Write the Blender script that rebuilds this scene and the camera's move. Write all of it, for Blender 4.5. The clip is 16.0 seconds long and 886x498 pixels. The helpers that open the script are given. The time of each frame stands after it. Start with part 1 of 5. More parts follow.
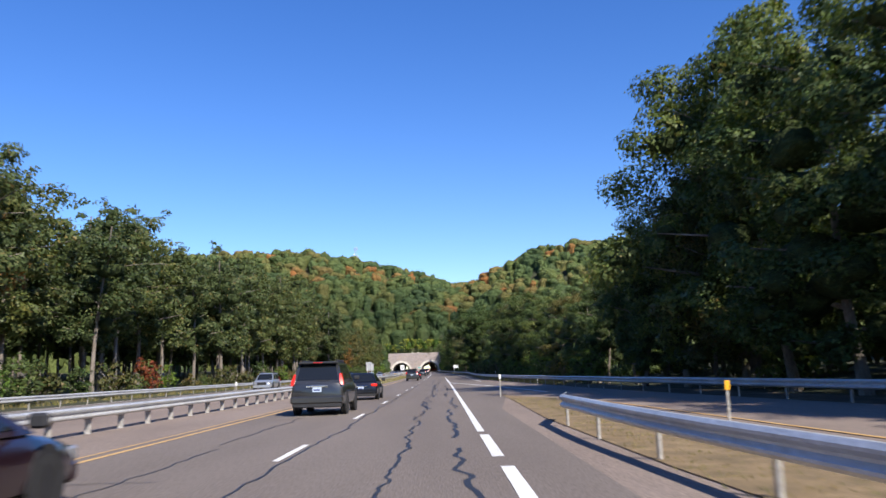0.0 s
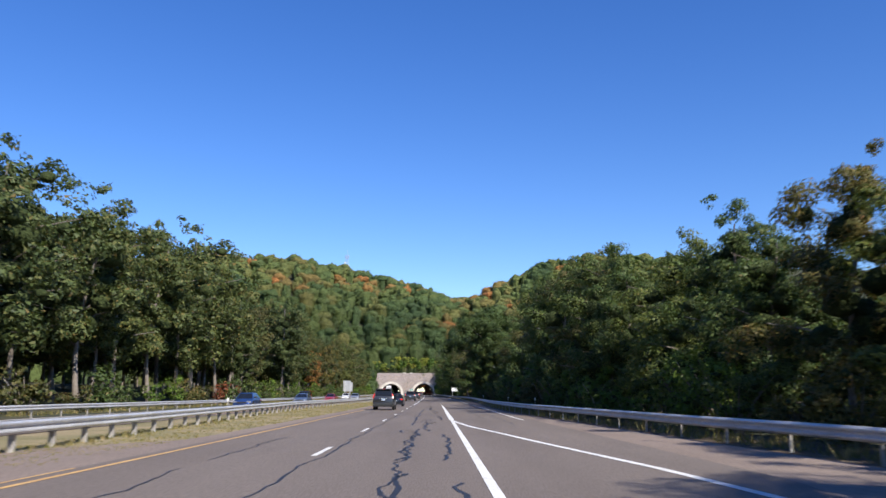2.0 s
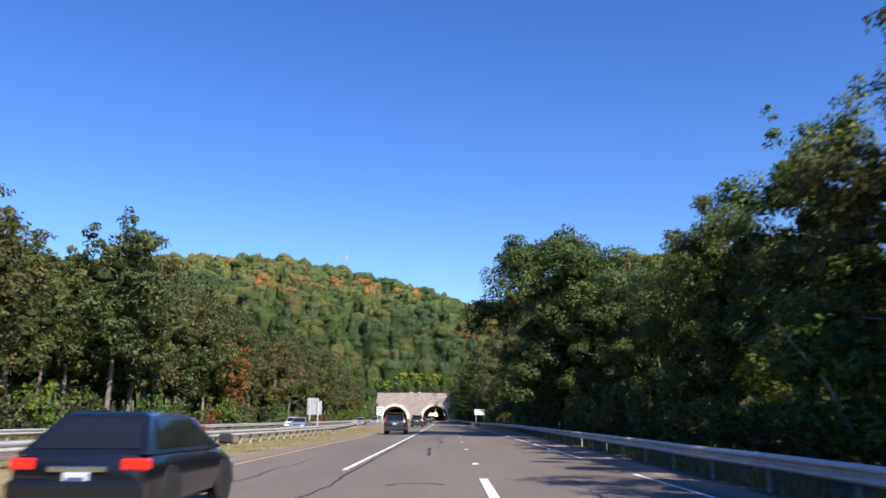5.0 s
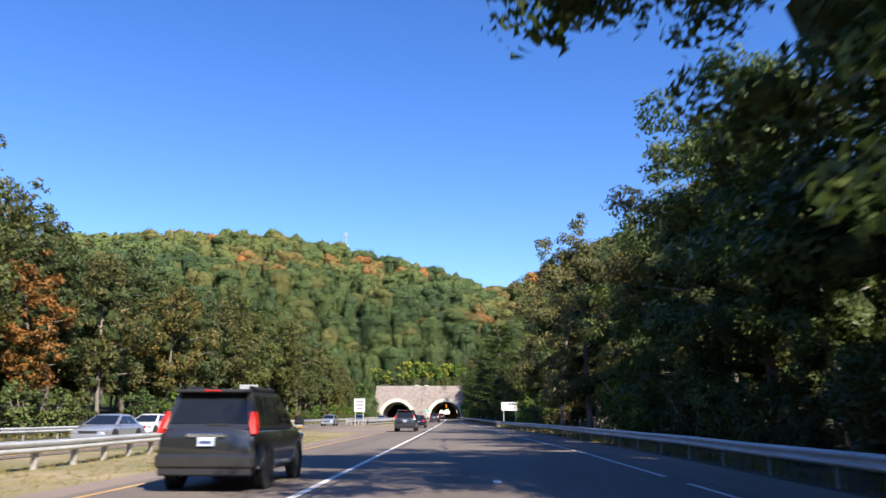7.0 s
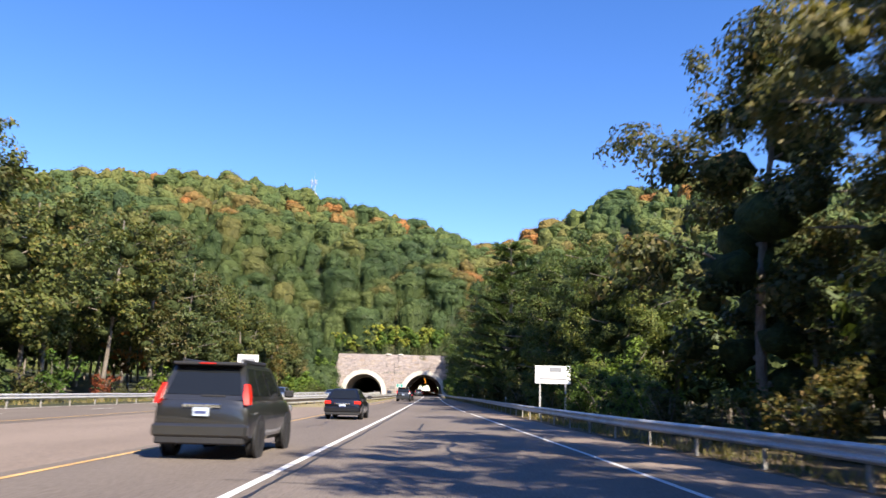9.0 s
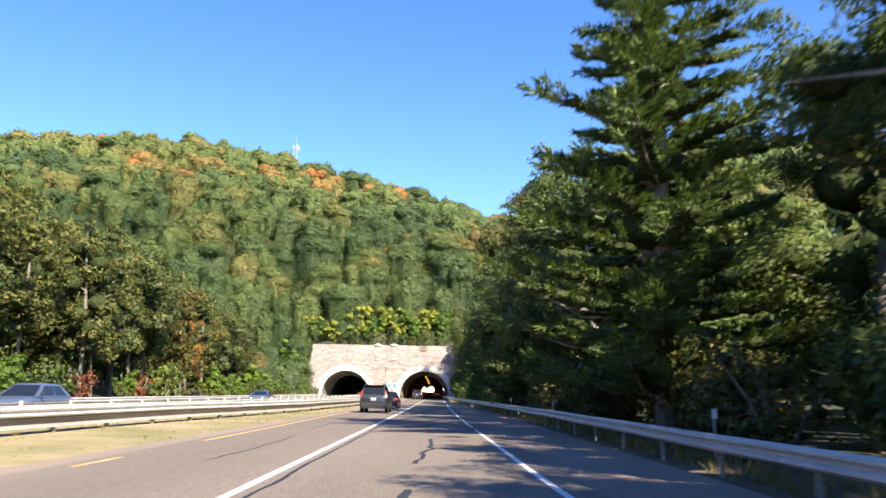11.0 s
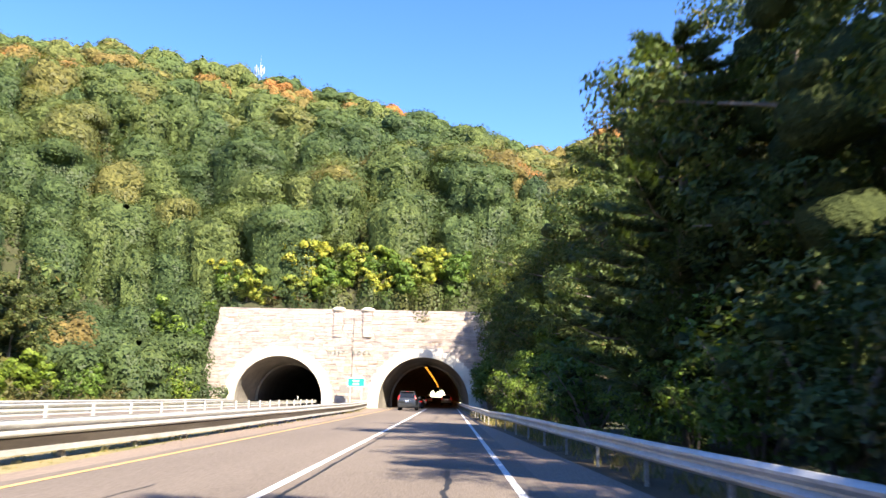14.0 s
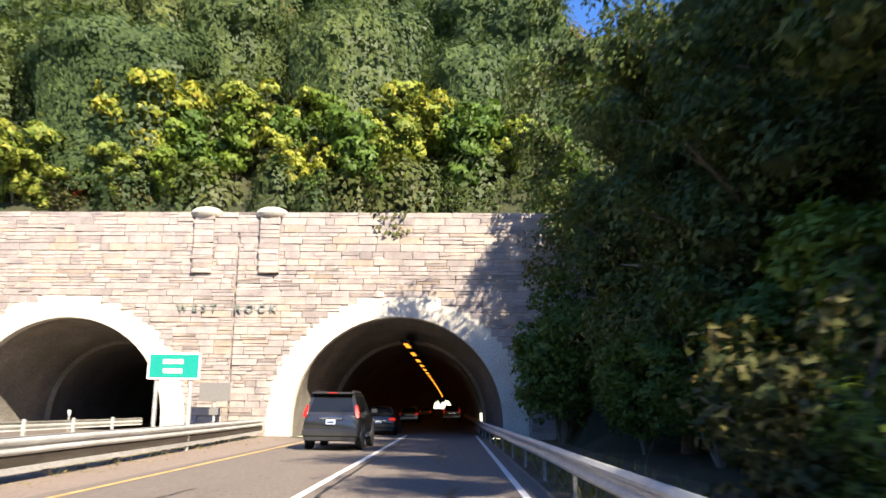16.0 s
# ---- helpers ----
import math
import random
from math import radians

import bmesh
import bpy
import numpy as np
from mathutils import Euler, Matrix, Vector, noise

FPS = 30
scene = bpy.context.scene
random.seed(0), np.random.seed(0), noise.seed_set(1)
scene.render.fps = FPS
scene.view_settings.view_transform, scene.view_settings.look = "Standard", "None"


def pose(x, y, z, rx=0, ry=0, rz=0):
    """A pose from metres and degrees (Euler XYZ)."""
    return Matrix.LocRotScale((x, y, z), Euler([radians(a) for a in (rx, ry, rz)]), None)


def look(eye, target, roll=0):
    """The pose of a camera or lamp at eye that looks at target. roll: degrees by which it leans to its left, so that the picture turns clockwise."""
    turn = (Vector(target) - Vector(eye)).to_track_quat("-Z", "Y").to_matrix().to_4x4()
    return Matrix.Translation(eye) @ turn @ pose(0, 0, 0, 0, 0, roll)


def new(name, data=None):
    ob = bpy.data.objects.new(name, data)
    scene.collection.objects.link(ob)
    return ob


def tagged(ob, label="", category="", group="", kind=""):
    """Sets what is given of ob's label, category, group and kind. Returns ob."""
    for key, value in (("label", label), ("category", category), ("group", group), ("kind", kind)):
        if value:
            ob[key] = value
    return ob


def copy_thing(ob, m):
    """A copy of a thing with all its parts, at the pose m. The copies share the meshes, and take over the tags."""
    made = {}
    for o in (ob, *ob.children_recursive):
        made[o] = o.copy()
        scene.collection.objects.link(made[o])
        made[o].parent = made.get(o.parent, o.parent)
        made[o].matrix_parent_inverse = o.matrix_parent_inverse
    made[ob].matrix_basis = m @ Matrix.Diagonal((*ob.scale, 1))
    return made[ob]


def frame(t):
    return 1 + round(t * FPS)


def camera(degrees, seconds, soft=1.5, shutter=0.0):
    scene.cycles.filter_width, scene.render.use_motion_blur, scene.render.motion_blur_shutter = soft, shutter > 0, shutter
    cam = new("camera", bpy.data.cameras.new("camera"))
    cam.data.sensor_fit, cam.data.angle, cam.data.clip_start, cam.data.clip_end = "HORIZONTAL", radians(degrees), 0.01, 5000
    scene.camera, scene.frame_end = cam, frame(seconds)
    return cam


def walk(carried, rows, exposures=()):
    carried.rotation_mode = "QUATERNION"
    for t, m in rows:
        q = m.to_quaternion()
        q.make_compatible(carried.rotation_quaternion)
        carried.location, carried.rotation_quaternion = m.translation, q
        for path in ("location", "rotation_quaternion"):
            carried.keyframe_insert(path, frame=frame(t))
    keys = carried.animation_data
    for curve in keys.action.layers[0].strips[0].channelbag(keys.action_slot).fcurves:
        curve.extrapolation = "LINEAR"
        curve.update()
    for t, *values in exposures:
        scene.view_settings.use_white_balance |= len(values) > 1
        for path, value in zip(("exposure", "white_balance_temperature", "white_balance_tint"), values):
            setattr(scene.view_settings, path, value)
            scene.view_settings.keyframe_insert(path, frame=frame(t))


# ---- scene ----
cam = camera(57.55, 16.0, soft=1.5, shutter=0.2)
# t, x, y, z, yaw, pitch, roll along the right lane
ROWS = [
    (0.0, 0.125, -9.53, 1.397, 0.03, 8.64, 1.76),
    (0.5, 0.027, 4.41, 1.380, -0.10, 8.99, 1.47),
    (1.0, 0.081, 18.35, 1.399, -0.26, 9.50, 0.76),
    (1.5, 0.041, 32.31, 1.387, -0.36, 10.45, 0.31),
    (2.0, 0.040, 46.29, 1.395, -0.31, 10.29, -0.17),
    (2.5, -0.067, 60.28, 1.404, -0.20, 10.37, 0.56),
    (3.0, -0.081, 74.27, 1.414, -0.14, 10.33, 0.14),
    (3.5, -0.007, 88.21, 1.427, 0.41, 10.23, 0.23),
    (6.0, -0.370, 158.53, 1.546, 0.78, 12.99, -0.43),
    (6.5, -0.401, 172.80, 1.579, 1.28, 12.36, 0.02),
    (7.0, -0.569, 187.19, 1.617, 1.61, 11.87, -0.15),
    (7.5, -0.733, 201.56, 1.654, 1.10, 11.48, -0.33),
    (8.0, -0.878, 215.83, 1.696, 0.46, 10.90, -1.24),
    (8.5, -1.106, 229.92, 1.746, 0.23, 10.28, -1.47),
    (11.0, -1.774, 299.50, 1.985, 0.65, 10.41, -0.99),
    (11.5, -2.131, 313.28, 2.045, 0.87, 10.18, -0.99),
    (12.0, -2.380, 326.94, 2.106, 0.99, 10.09, -1.15),
    (12.5, -2.525, 340.42, 2.142, 1.20, 10.28, -0.66),
    (13.0, -2.784, 353.81, 2.229, 1.34, 10.48, -0.07),
    (13.5, -2.957, 367.16, 2.294, 1.29, 10.54, -0.84),
    (14.0, -3.150, 380.58, 2.347, 1.43, 10.75, -1.22),
    (14.5, -3.289, 394.20, 2.434, 1.77, 10.87, -1.31),
    (15.0, -3.732, 407.81, 2.509, 2.02, 10.78, -0.98),
    (15.5, -3.774, 421.33, 2.590, 2.03, 11.61, -0.53),
    (16.0, -4.202, 434.79, 2.676, 1.87, 11.53, -0.67),
]
EXPOSURES = [(0.0, 0.7, 6350, 11), (2.0, 0.6, 6300, 11), (4.0, 0.66, 6350, 11), (6.2, 0.98, 6550, 10), (8.5, 1.17, 6800, 11), (11.0, 1.65, 7250, 9), (12.5, 1.88, 7350, 9), (14.5, 1.92, 7300, 10), (16.0, 1.5, 7300, 9)]
walk(cam, [(t, pose(x, y, z, 90 + p, r, w)) for t, x, y, z, w, p, r in ROWS], EXPOSURES)
BEND, GRADE = -3.338, 1.087


# ---------- world, sun ----------
SUN_EL, SUN_AZ = 40.0, 146.0   # azimuth from +y towards +x
to_sun = Vector((math.cos(radians(SUN_EL)) * math.sin(radians(SUN_AZ)), math.cos(radians(SUN_EL)) * math.cos(radians(SUN_AZ)), math.sin(radians(SUN_EL))))
world = bpy.data.worlds.new("world")
scene.world = world
world.use_nodes = True
wn = world.node_tree
sky = wn.nodes.new("ShaderNodeTexSky")
sky.sky_type = 'NISHITA'
sky.sun_disc = False
sky.sun_elevation = radians(SUN_EL)
sky.sun_rotation = radians(SUN_AZ)
sky.air_density, sky.dust_density, sky.ozone_density = 1.0, 0.1, 4.0
vivid = wn.nodes.new("ShaderNodeHueSaturation")
vivid.inputs["Saturation"].default_value = 1.26
vivid.inputs["Hue"].default_value = 0.515
wn.links.new(sky.outputs[0], vivid.inputs["Color"])
wn.links.new(vivid.outputs[0], wn.nodes["Background"].inputs[0])
wn.nodes["Background"].inputs[1].default_value = 0.115
sun = new("sun", bpy.data.lights.new("sun", 'SUN'))
sun.data.energy, sun.data.angle, sun.data.color = 5.0, radians(0.6), (1.0, 0.93, 0.82)
sun.matrix_world = look(to_sun * 100, (0, 0, 0))


# ---------- the plan: u across the road, s along it, z over it ----------
def bend(s):
    return BEND * (s / 400) ** 2


def grade(s):
    return GRADE * (min(s, 900) / 400) ** 2


def W(u, s, z=0.0):
    return Vector((u + bend(min(s, 900)), s, z + grade(s)))


def table(x, pts):
    return float(np.interp(x, [p[0] for p in pts], [p[1] for p in pts]))


# right guard rail, right edge line, median rail
RAIL_R = [(-60, 26), (-10, 18), (20, 13.2), (40, 11), (55, 9.8), (70, 8.8), (104, 6.8), (115, 6.4), (140, 6.4), (200, 7.7), (217, 8.0), (250, 7.5), (275, 6.1), (292, 5.4), (317, 5.2), (352, 4.7), (372, 4.0), (415, 2.5), (425, 2.0), (445, 1.7), (474, 1.25), (540, 1.15)]
EDGE_R = [(45, 5.9), (60, 5.1), (100, 4.9), (220, 5.0), (245, 4.2), (263, 3.7), (313, 1.8), (345, 1.2), (372, 0.95), (480, 0.9)]
RAIL_M = [(-60, -9.7), (60, -9.8), (112, -12.3), (126, -12.6), (160, -11.8), (210, -11.0), (235, -12.3), (262, -14.4)]
RAIL_N = [(306, -12.9), (330, -12.0), (357, -9.5), (380, -8.6), (409, -8.1), (449, -8.3), (462, -8.9), (474, -9.6)]
RAIL_O = [(306, -15.9), (337, -15.0), (382, -14.6), (421, -14.3), (436, -14.6), (474, -15.2)]
PORTAL = 475.5
RIDGE = [(-900, 60), (-400, 71), (-155, 76.5), (-125, 77.8), (-80, 77.5), (-56, 74), (-24, 68.3), (0, 61.5), (20, 57), (30, 57.5), (50, 63.5), (75, 76), (121, 82), (400, 76), (900, 60)]


def smooth(a, b, x):
    t = min(1, max(0, (x - a) / (b - a)))
    return t * t * (3 - 2 * t)


def ground_z(x, y):
    """Height of the ground sheet."""
    u = x - bend(min(y, 900))
    z = grade(y) - 0.06
    z += 0.07 * max(0, -25 - u) * smooth(-25, -40, u) if u > -120 else 6.6
    z += 0.06 * min(60, max(0, u - 22))
    z += 0.25 * noise.noise((x * 0.08, y * 0.08, 3.1)) * smooth(24, 40, abs(u + 6))
    over = smooth(-40, -27.6, u) * (1 - smooth(5.4, 14, u))
    foot = 478 - 0.45 * min(220, max(0, -u - 30)) - 0.2 * min(200, max(0, u - 8))
    base = 2.0 + 9.6 * over
    ridge = table(u, RIDGE)
    step = 1.0 if y > 476.2 and -28 < u < 5.3 else smooth(foot - 14, foot, y)
    if y > foot - 14:
        k = max(0, min(1, (y - foot) / (575 - foot)))
        hill = base * step + (ridge - base) * k ** table(u, [(-120, 0.9), (-70, 0.68), (40, 0.66), (90, 0.85)])
        if -28 < u < 5.3 and y < 476.2:
            hill = 0
        if y > 600:
            hill *= 1 - 0.78 * smooth(600, 838, y)
        if y > 838:
            hill *= (1 - smooth(838, 842, y)) if -34 < u < 10 else 1 - smooth(838, 1000, y)
        z += max(0, hill)
    return z


# ---------- materials ----------
def mat(name):
    m = bpy.data.materials.new(name)
    m.use_nodes = True
    nt = m.node_tree
    return m, nt, nt.nodes["Principled BSDF"]


def node(nt, kind, **kw):
    n = nt.nodes.new(kind)
    for k, v in kw.items():
        n.inputs[k].default_value = v
    return n


def ramp(nt, fac, stops):
    r = nt.nodes.new("ShaderNodeValToRGB")
    while len(r.color_ramp.elements) < len(stops):
        r.color_ramp.elements.new(0.5)
    for e, (p, c) in zip(r.color_ramp.elements, stops):
        e.position, e.color = p, (*c, 1)
    nt.links.new(fac, r.inputs[0])
    return r


def coords(nt, which="Object", scale=(1, 1, 1)):
    tc = nt.nodes.new("ShaderNodeTexCoord")
    mp = nt.nodes.new("ShaderNodeMapping")
    mp.inputs["Scale"].default_value = scale
    nt.links.new(tc.outputs[which], mp.inputs[0])
    return mp.outputs[0]


def noise_tex(nt, vec, scale, detail=4.0, rough=0.6):
    n = node(nt, "ShaderNodeTexNoise", Scale=scale, Detail=detail, Roughness=rough)
    nt.links.new(vec, n.inputs["Vector"])
    return n


def mix(nt, a, b, fac, mode='MIX'):
    n = nt.nodes.new("ShaderNodeMix")
    n.data_type, n.blend_type = 'RGBA', mode
    for sock, val in ((n.inputs[0], fac), (n.inputs[6], a), (n.inputs[7], b)):
        if isinstance(val, bpy.types.NodeSocket):
            nt.links.new(val, sock)
        elif isinstance(val, (int, float)):
            sock.default_value = val
        else:
            sock.default_value = (*val, 1)
    return n.outputs[2]


def bump(nt, bsdf, height, strength=0.3, distance=0.02):
    b = node(nt, "ShaderNodeBump", Strength=strength, Distance=distance)
    nt.links.new(height, b.inputs["Height"])
    nt.links.new(b.outputs[0], bsdf.inputs["Normal"])


def two_scale(name, c1, c2, c3, big, fine, rough=0.9, strength=0.3, dist=0.01, stretch=(1, 1, 1), spec=0.3, metal=0.0):
    """A surface with large stains and fine grain."""
    m, nt, p = mat(name)
    v = coords(nt, "Object", stretch)
    a = noise_tex(nt, v, big, 5)
    b = noise_tex(nt, v, fine, 3, 0.7)
    r = ramp(nt, a.outputs[0], [(0.3, c1), (0.52, c2), (0.72, c3)])
    g = ramp(nt, b.outputs[0], [(0.3, (0.62, 0.62, 0.62)), (0.7, (1.25, 1.25, 1.25))])
    nt.links.new(mix(nt, r.outputs[0], g.outputs[0], 1.0, 'MULTIPLY'), p.inputs["Base Color"])
    p.inputs["Roughness"].default_value = rough
    p.inputs["Specular IOR Level"].default_value = spec
    p.inputs["Metallic"].default_value = metal
    bump(nt, p, b.outputs[0], strength, dist)
    return m


M_ASPHALT = two_scale("asphalt", (0.142, 0.116, 0.097), (0.17, 0.14, 0.118), (0.192, 0.158, 0.133), 0.35, 40, 0.85, 0.4, 0.006, (1, 0.12, 1))
M_SHOULDER = two_scale("shoulder asphalt", (0.195, 0.15, 0.122), (0.235, 0.184, 0.15), (0.265, 0.205, 0.168), 0.3, 30, 0.9, 0.4, 0.008, (1, 0.25, 1))
M_TAR = two_scale("crack sealant", (0.018, 0.018, 0.02), (0.024, 0.024, 0.026), (0.035, 0.034, 0.034), 2, 30, 0.55, 0.2)
M_WHITE = two_scale("white road paint", (0.62, 0.61, 0.58), (0.74, 0.73, 0.7), (0.8, 0.79, 0.76), 1.5, 25, 0.7, 0.2)
M_YELLOW = two_scale("yellow road paint", (0.5, 0.29, 0.12), (0.6, 0.37, 0.14), (0.68, 0.44, 0.19), 1.5, 25, 0.7, 0.2)
M_STEEL = two_scale("galvanised steel", (0.46, 0.46, 0.45), (0.56, 0.56, 0.55), (0.64, 0.64, 0.63), 0.8, 18, 0.4, 0.12, 0.003, spec=0.5, metal=0.3)
M_POST = two_scale("weathered post", (0.24, 0.22, 0.2), (0.36, 0.34, 0.31), (0.45, 0.43, 0.4), 2.5, 30, 0.8, 0.3)
M_CONCRETE = two_scale("portal concrete", (0.5, 0.45, 0.38), (0.62, 0.57, 0.49), (0.68, 0.64, 0.57), 0.5, 14, 0.9, 0.3, 0.01)
M_THROAT = two_scale("dark grey portal concrete", (0.15, 0.135, 0.12), (0.22, 0.2, 0.175), (0.32, 0.29, 0.25), 0.35, 9, 0.9, 0.3)
M_TUBE = two_scale("grey tunnel lining", (0.2, 0.175, 0.155), (0.28, 0.25, 0.22), (0.36, 0.32, 0.28), 0.3, 8, 0.85, 0.3)
M_BARK = two_scale("bark", (0.13, 0.105, 0.085), (0.2, 0.17, 0.14), (0.3, 0.27, 0.24), 1.2, 14, 0.95, 0.8, 0.03, (1, 1, 0.25))
M_GRASS = two_scale("dry verge grass", (0.16, 0.155, 0.065), (0.26, 0.215, 0.115), (0.36, 0.28, 0.17), 0.25, 22, 0.95, 0.6, 0.03)

M_DRY = two_scale("dry trampled grass", (0.13, 0.1, 0.055), (0.22, 0.155, 0.085), (0.3, 0.22, 0.125), 1.3, 26, 0.95, 0.6, 0.03)


def soil_mat():
    m, nt, p = mat("leaf litter and grass")
    v = coords(nt, "Object")
    a = noise_tex(nt, v, 0.12, 5)
    b = noise_tex(nt, v, 5, 6, 0.75)
    r = ramp(nt, a.outputs[0], [(0.35, (0.022, 0.03, 0.011)), (0.5, (0.036, 0.04, 0.017)), (0.68, (0.062, 0.055, 0.027))])
    g = ramp(nt, b.outputs[0], [(0.3, (0.5, 0.5, 0.5)), (0.7, (1.4, 1.4, 1.3))])
    nt.links.new(mix(nt, r.outputs[0], g.outputs[0], 1.0, 'MULTIPLY'), p.inputs["Base Color"])
    p.inputs["Roughness"].default_value = 1.0
    bump(nt, p, b.outputs[0], 0.8, 0.08)
    return m


M_SOIL = soil_mat()


def leaf_mat(name, stops, patch=None, through_light=0.3, dark=0.55):
    """Foliage: every leaf its own shade; patch: colours that come in drifts over the land."""
    m, nt, p = mat(name)
    geo = nt.nodes.new("ShaderNodeNewGeometry")
    info = nt.nodes.new("ShaderNodeObjectInfo")
    if patch == "species":
        # every crown one kind of tree, every leaf a little lighter or darker
        at = nt.nodes.new("ShaderNodeAttribute")
        at.attribute_name = "species"
        col = ramp(nt, at.outputs["Fac"], stops).outputs[0]
        shade = ramp(nt, geo.outputs["Random Per Island"], [(0.0, (0.92, 0.92, 0.92)), (1.0, (1.08, 1.08, 1.06))])
        col = mix(nt, col, shade.outputs[0], 1.0, 'MULTIPLY')
        patch = None
    else:
        col = ramp(nt, geo.outputs["Random Per Island"], stops).outputs[0]
    tone = ramp(nt, info.outputs["Random"], [(0.0, (0.75, 0.8, 0.8)), (0.5, (1.0, 1.0, 1.0)), (1.0, (1.3, 1.12, 0.85))])
    col = mix(nt, col, tone.outputs[0], 1.0, 'MULTIPLY')
    if patch:
        n = noise_tex(nt, coords(nt, "Object"), patch[0], 3, 0.6)
        for lo, hi, c in patch[1]:
            f = node(nt, "ShaderNodeMapRange")
            f.inputs[1].default_value, f.inputs[2].default_value = lo, hi
            nt.links.new(n.outputs[0], f.inputs[0])
            col = mix(nt, col, mix(nt, col, c, 0.75), f.outputs[0])
    nt.links.new(col, p.inputs["Base Color"])
    p.inputs["Roughness"].default_value = 0.5
    p.inputs["Specular IOR Level"].default_value = 0.22
    tr = nt.nodes.new("ShaderNodeBsdfTranslucent")
    nt.links.new(mix(nt, col, (1.0, 1.0, 0.45), 1.0, 'MULTIPLY'), tr.inputs[0])
    ms = nt.nodes.new("ShaderNodeMixShader")
    ms.inputs[0].default_value = through_light
    nt.links.new(p.outputs[0], ms.inputs[1])
    nt.links.new(tr.outputs[0], ms.inputs[2])
    nt.links.new(ms.outputs[0], nt.nodes["Material Output"].inputs[0])
    return m


GREENS = [(0.0, (0.05, 0.078, 0.024)), (0.35, (0.077, 0.115, 0.035)), (0.7, (0.108, 0.152, 0.044)), (0.95, (0.155, 0.18, 0.056)), (1.0, (0.2, 0.165, 0.065))]
M_LEAF = leaf_mat("green leaves", GREENS)
M_LEAF_OLIVE = leaf_mat("olive turning leaves", [(0.0, (0.06, 0.07, 0.025)), (0.5, (0.105, 0.108, 0.036)), (0.85, (0.15, 0.132, 0.048)), (1.0, (0.2, 0.125, 0.048))])
M_LEAF_ORANGE = leaf_mat("orange autumn leaves", [(0.0, (0.13, 0.08, 0.025)), (0.5, (0.24, 0.12, 0.035)), (1.0, (0.36, 0.15, 0.04))])
M_LEAF_RED = leaf_mat("red autumn leaves", [(0.0, (0.12, 0.035, 0.02)), (0.5, (0.22, 0.05, 0.025)), (1.0, (0.3, 0.12, 0.04))])
M_LEAF_YELLOW = leaf_mat("yellow green leaves", [(0.0, (0.15, 0.21, 0.04)), (0.45, (0.23, 0.28, 0.05)), (0.8, (0.32, 0.34, 0.065)), (1.0, (0.4, 0.36, 0.075))])
M_LEAF_LOCUST = leaf_mat("thinning golden leaves", [(0.0, (0.075, 0.085, 0.03)), (0.5, (0.135, 0.135, 0.05)), (1.0, (0.22, 0.19, 0.085))])
M_LEAF_LIME = leaf_mat("bright green leaves", [(0.0, (0.06, 0.11, 0.02)), (0.5, (0.1, 0.17, 0.03)), (1.0, (0.16, 0.24, 0.045))])
M_NEEDLE = leaf_mat("pine needles", [(0.0, (0.05, 0.085, 0.03)), (0.5, (0.08, 0.13, 0.04)), (1.0, (0.13, 0.18, 0.055))], None, 0.2)



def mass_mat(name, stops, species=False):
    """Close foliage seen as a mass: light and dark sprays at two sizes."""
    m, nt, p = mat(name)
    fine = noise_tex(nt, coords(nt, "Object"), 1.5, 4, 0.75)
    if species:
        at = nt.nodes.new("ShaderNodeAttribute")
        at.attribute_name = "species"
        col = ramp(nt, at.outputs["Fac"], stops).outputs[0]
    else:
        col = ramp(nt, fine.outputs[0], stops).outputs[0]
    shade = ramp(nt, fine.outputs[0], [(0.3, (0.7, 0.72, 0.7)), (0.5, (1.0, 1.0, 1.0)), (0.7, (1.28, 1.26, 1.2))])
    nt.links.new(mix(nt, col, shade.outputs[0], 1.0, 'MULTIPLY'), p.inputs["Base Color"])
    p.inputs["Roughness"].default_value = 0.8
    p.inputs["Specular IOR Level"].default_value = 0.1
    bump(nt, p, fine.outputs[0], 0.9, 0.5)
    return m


HILL_STOPS = [(0.0, (0.046, 0.074, 0.034)), (0.3, (0.074, 0.108, 0.04)), (0.55, (0.112, 0.138, 0.045)), (0.7, (0.155, 0.142, 0.048)), (0.82, (0.185, 0.14, 0.05)), (0.93, (0.26, 0.145, 0.05)), (1.0, (0.33, 0.14, 0.048))]
FAR_STOPS = [(0.0, (0.045, 0.066, 0.026)), (0.4, (0.072, 0.1, 0.036)), (0.75, (0.105, 0.135, 0.046)), (0.95, (0.15, 0.15, 0.055)), (1.0, (0.2, 0.145, 0.055))]
M_HILL = leaf_mat("hillside foliage", HILL_STOPS, "species", 0.36)
M_HILL_MASS = mass_mat("hillside inner foliage", [(q, (c[0] * 0.95, c[1] * 0.95, c[2] * 0.95)) for q, c in HILL_STOPS], True)
# darker than the leaves: the shade inside crowns is put into this colour
M_INNER_SHADE = mass_mat("dark shaded inside of crowns", [(0.3, (0.028, 0.04, 0.015)), (0.6, (0.046, 0.06, 0.021)), (0.75, (0.065, 0.075, 0.03))])
M_LEAF_FAR = leaf_mat("woodland edge leaves", FAR_STOPS, None, 0.3)
M_HILL_GREEN = leaf_mat("woodland foliage", GREENS, None, 0.3)


# ---------- mesh helpers ----------
def link(name, me, material, parent=None, label="", m=None):
    ob = new(name, me)
    if material and not me.materials:
        me.materials.append(material)
    if m is not None:
        ob.matrix_basis = m
    if parent:
        ob.parent = parent
    if label:
        ob["label"] = label
    return ob


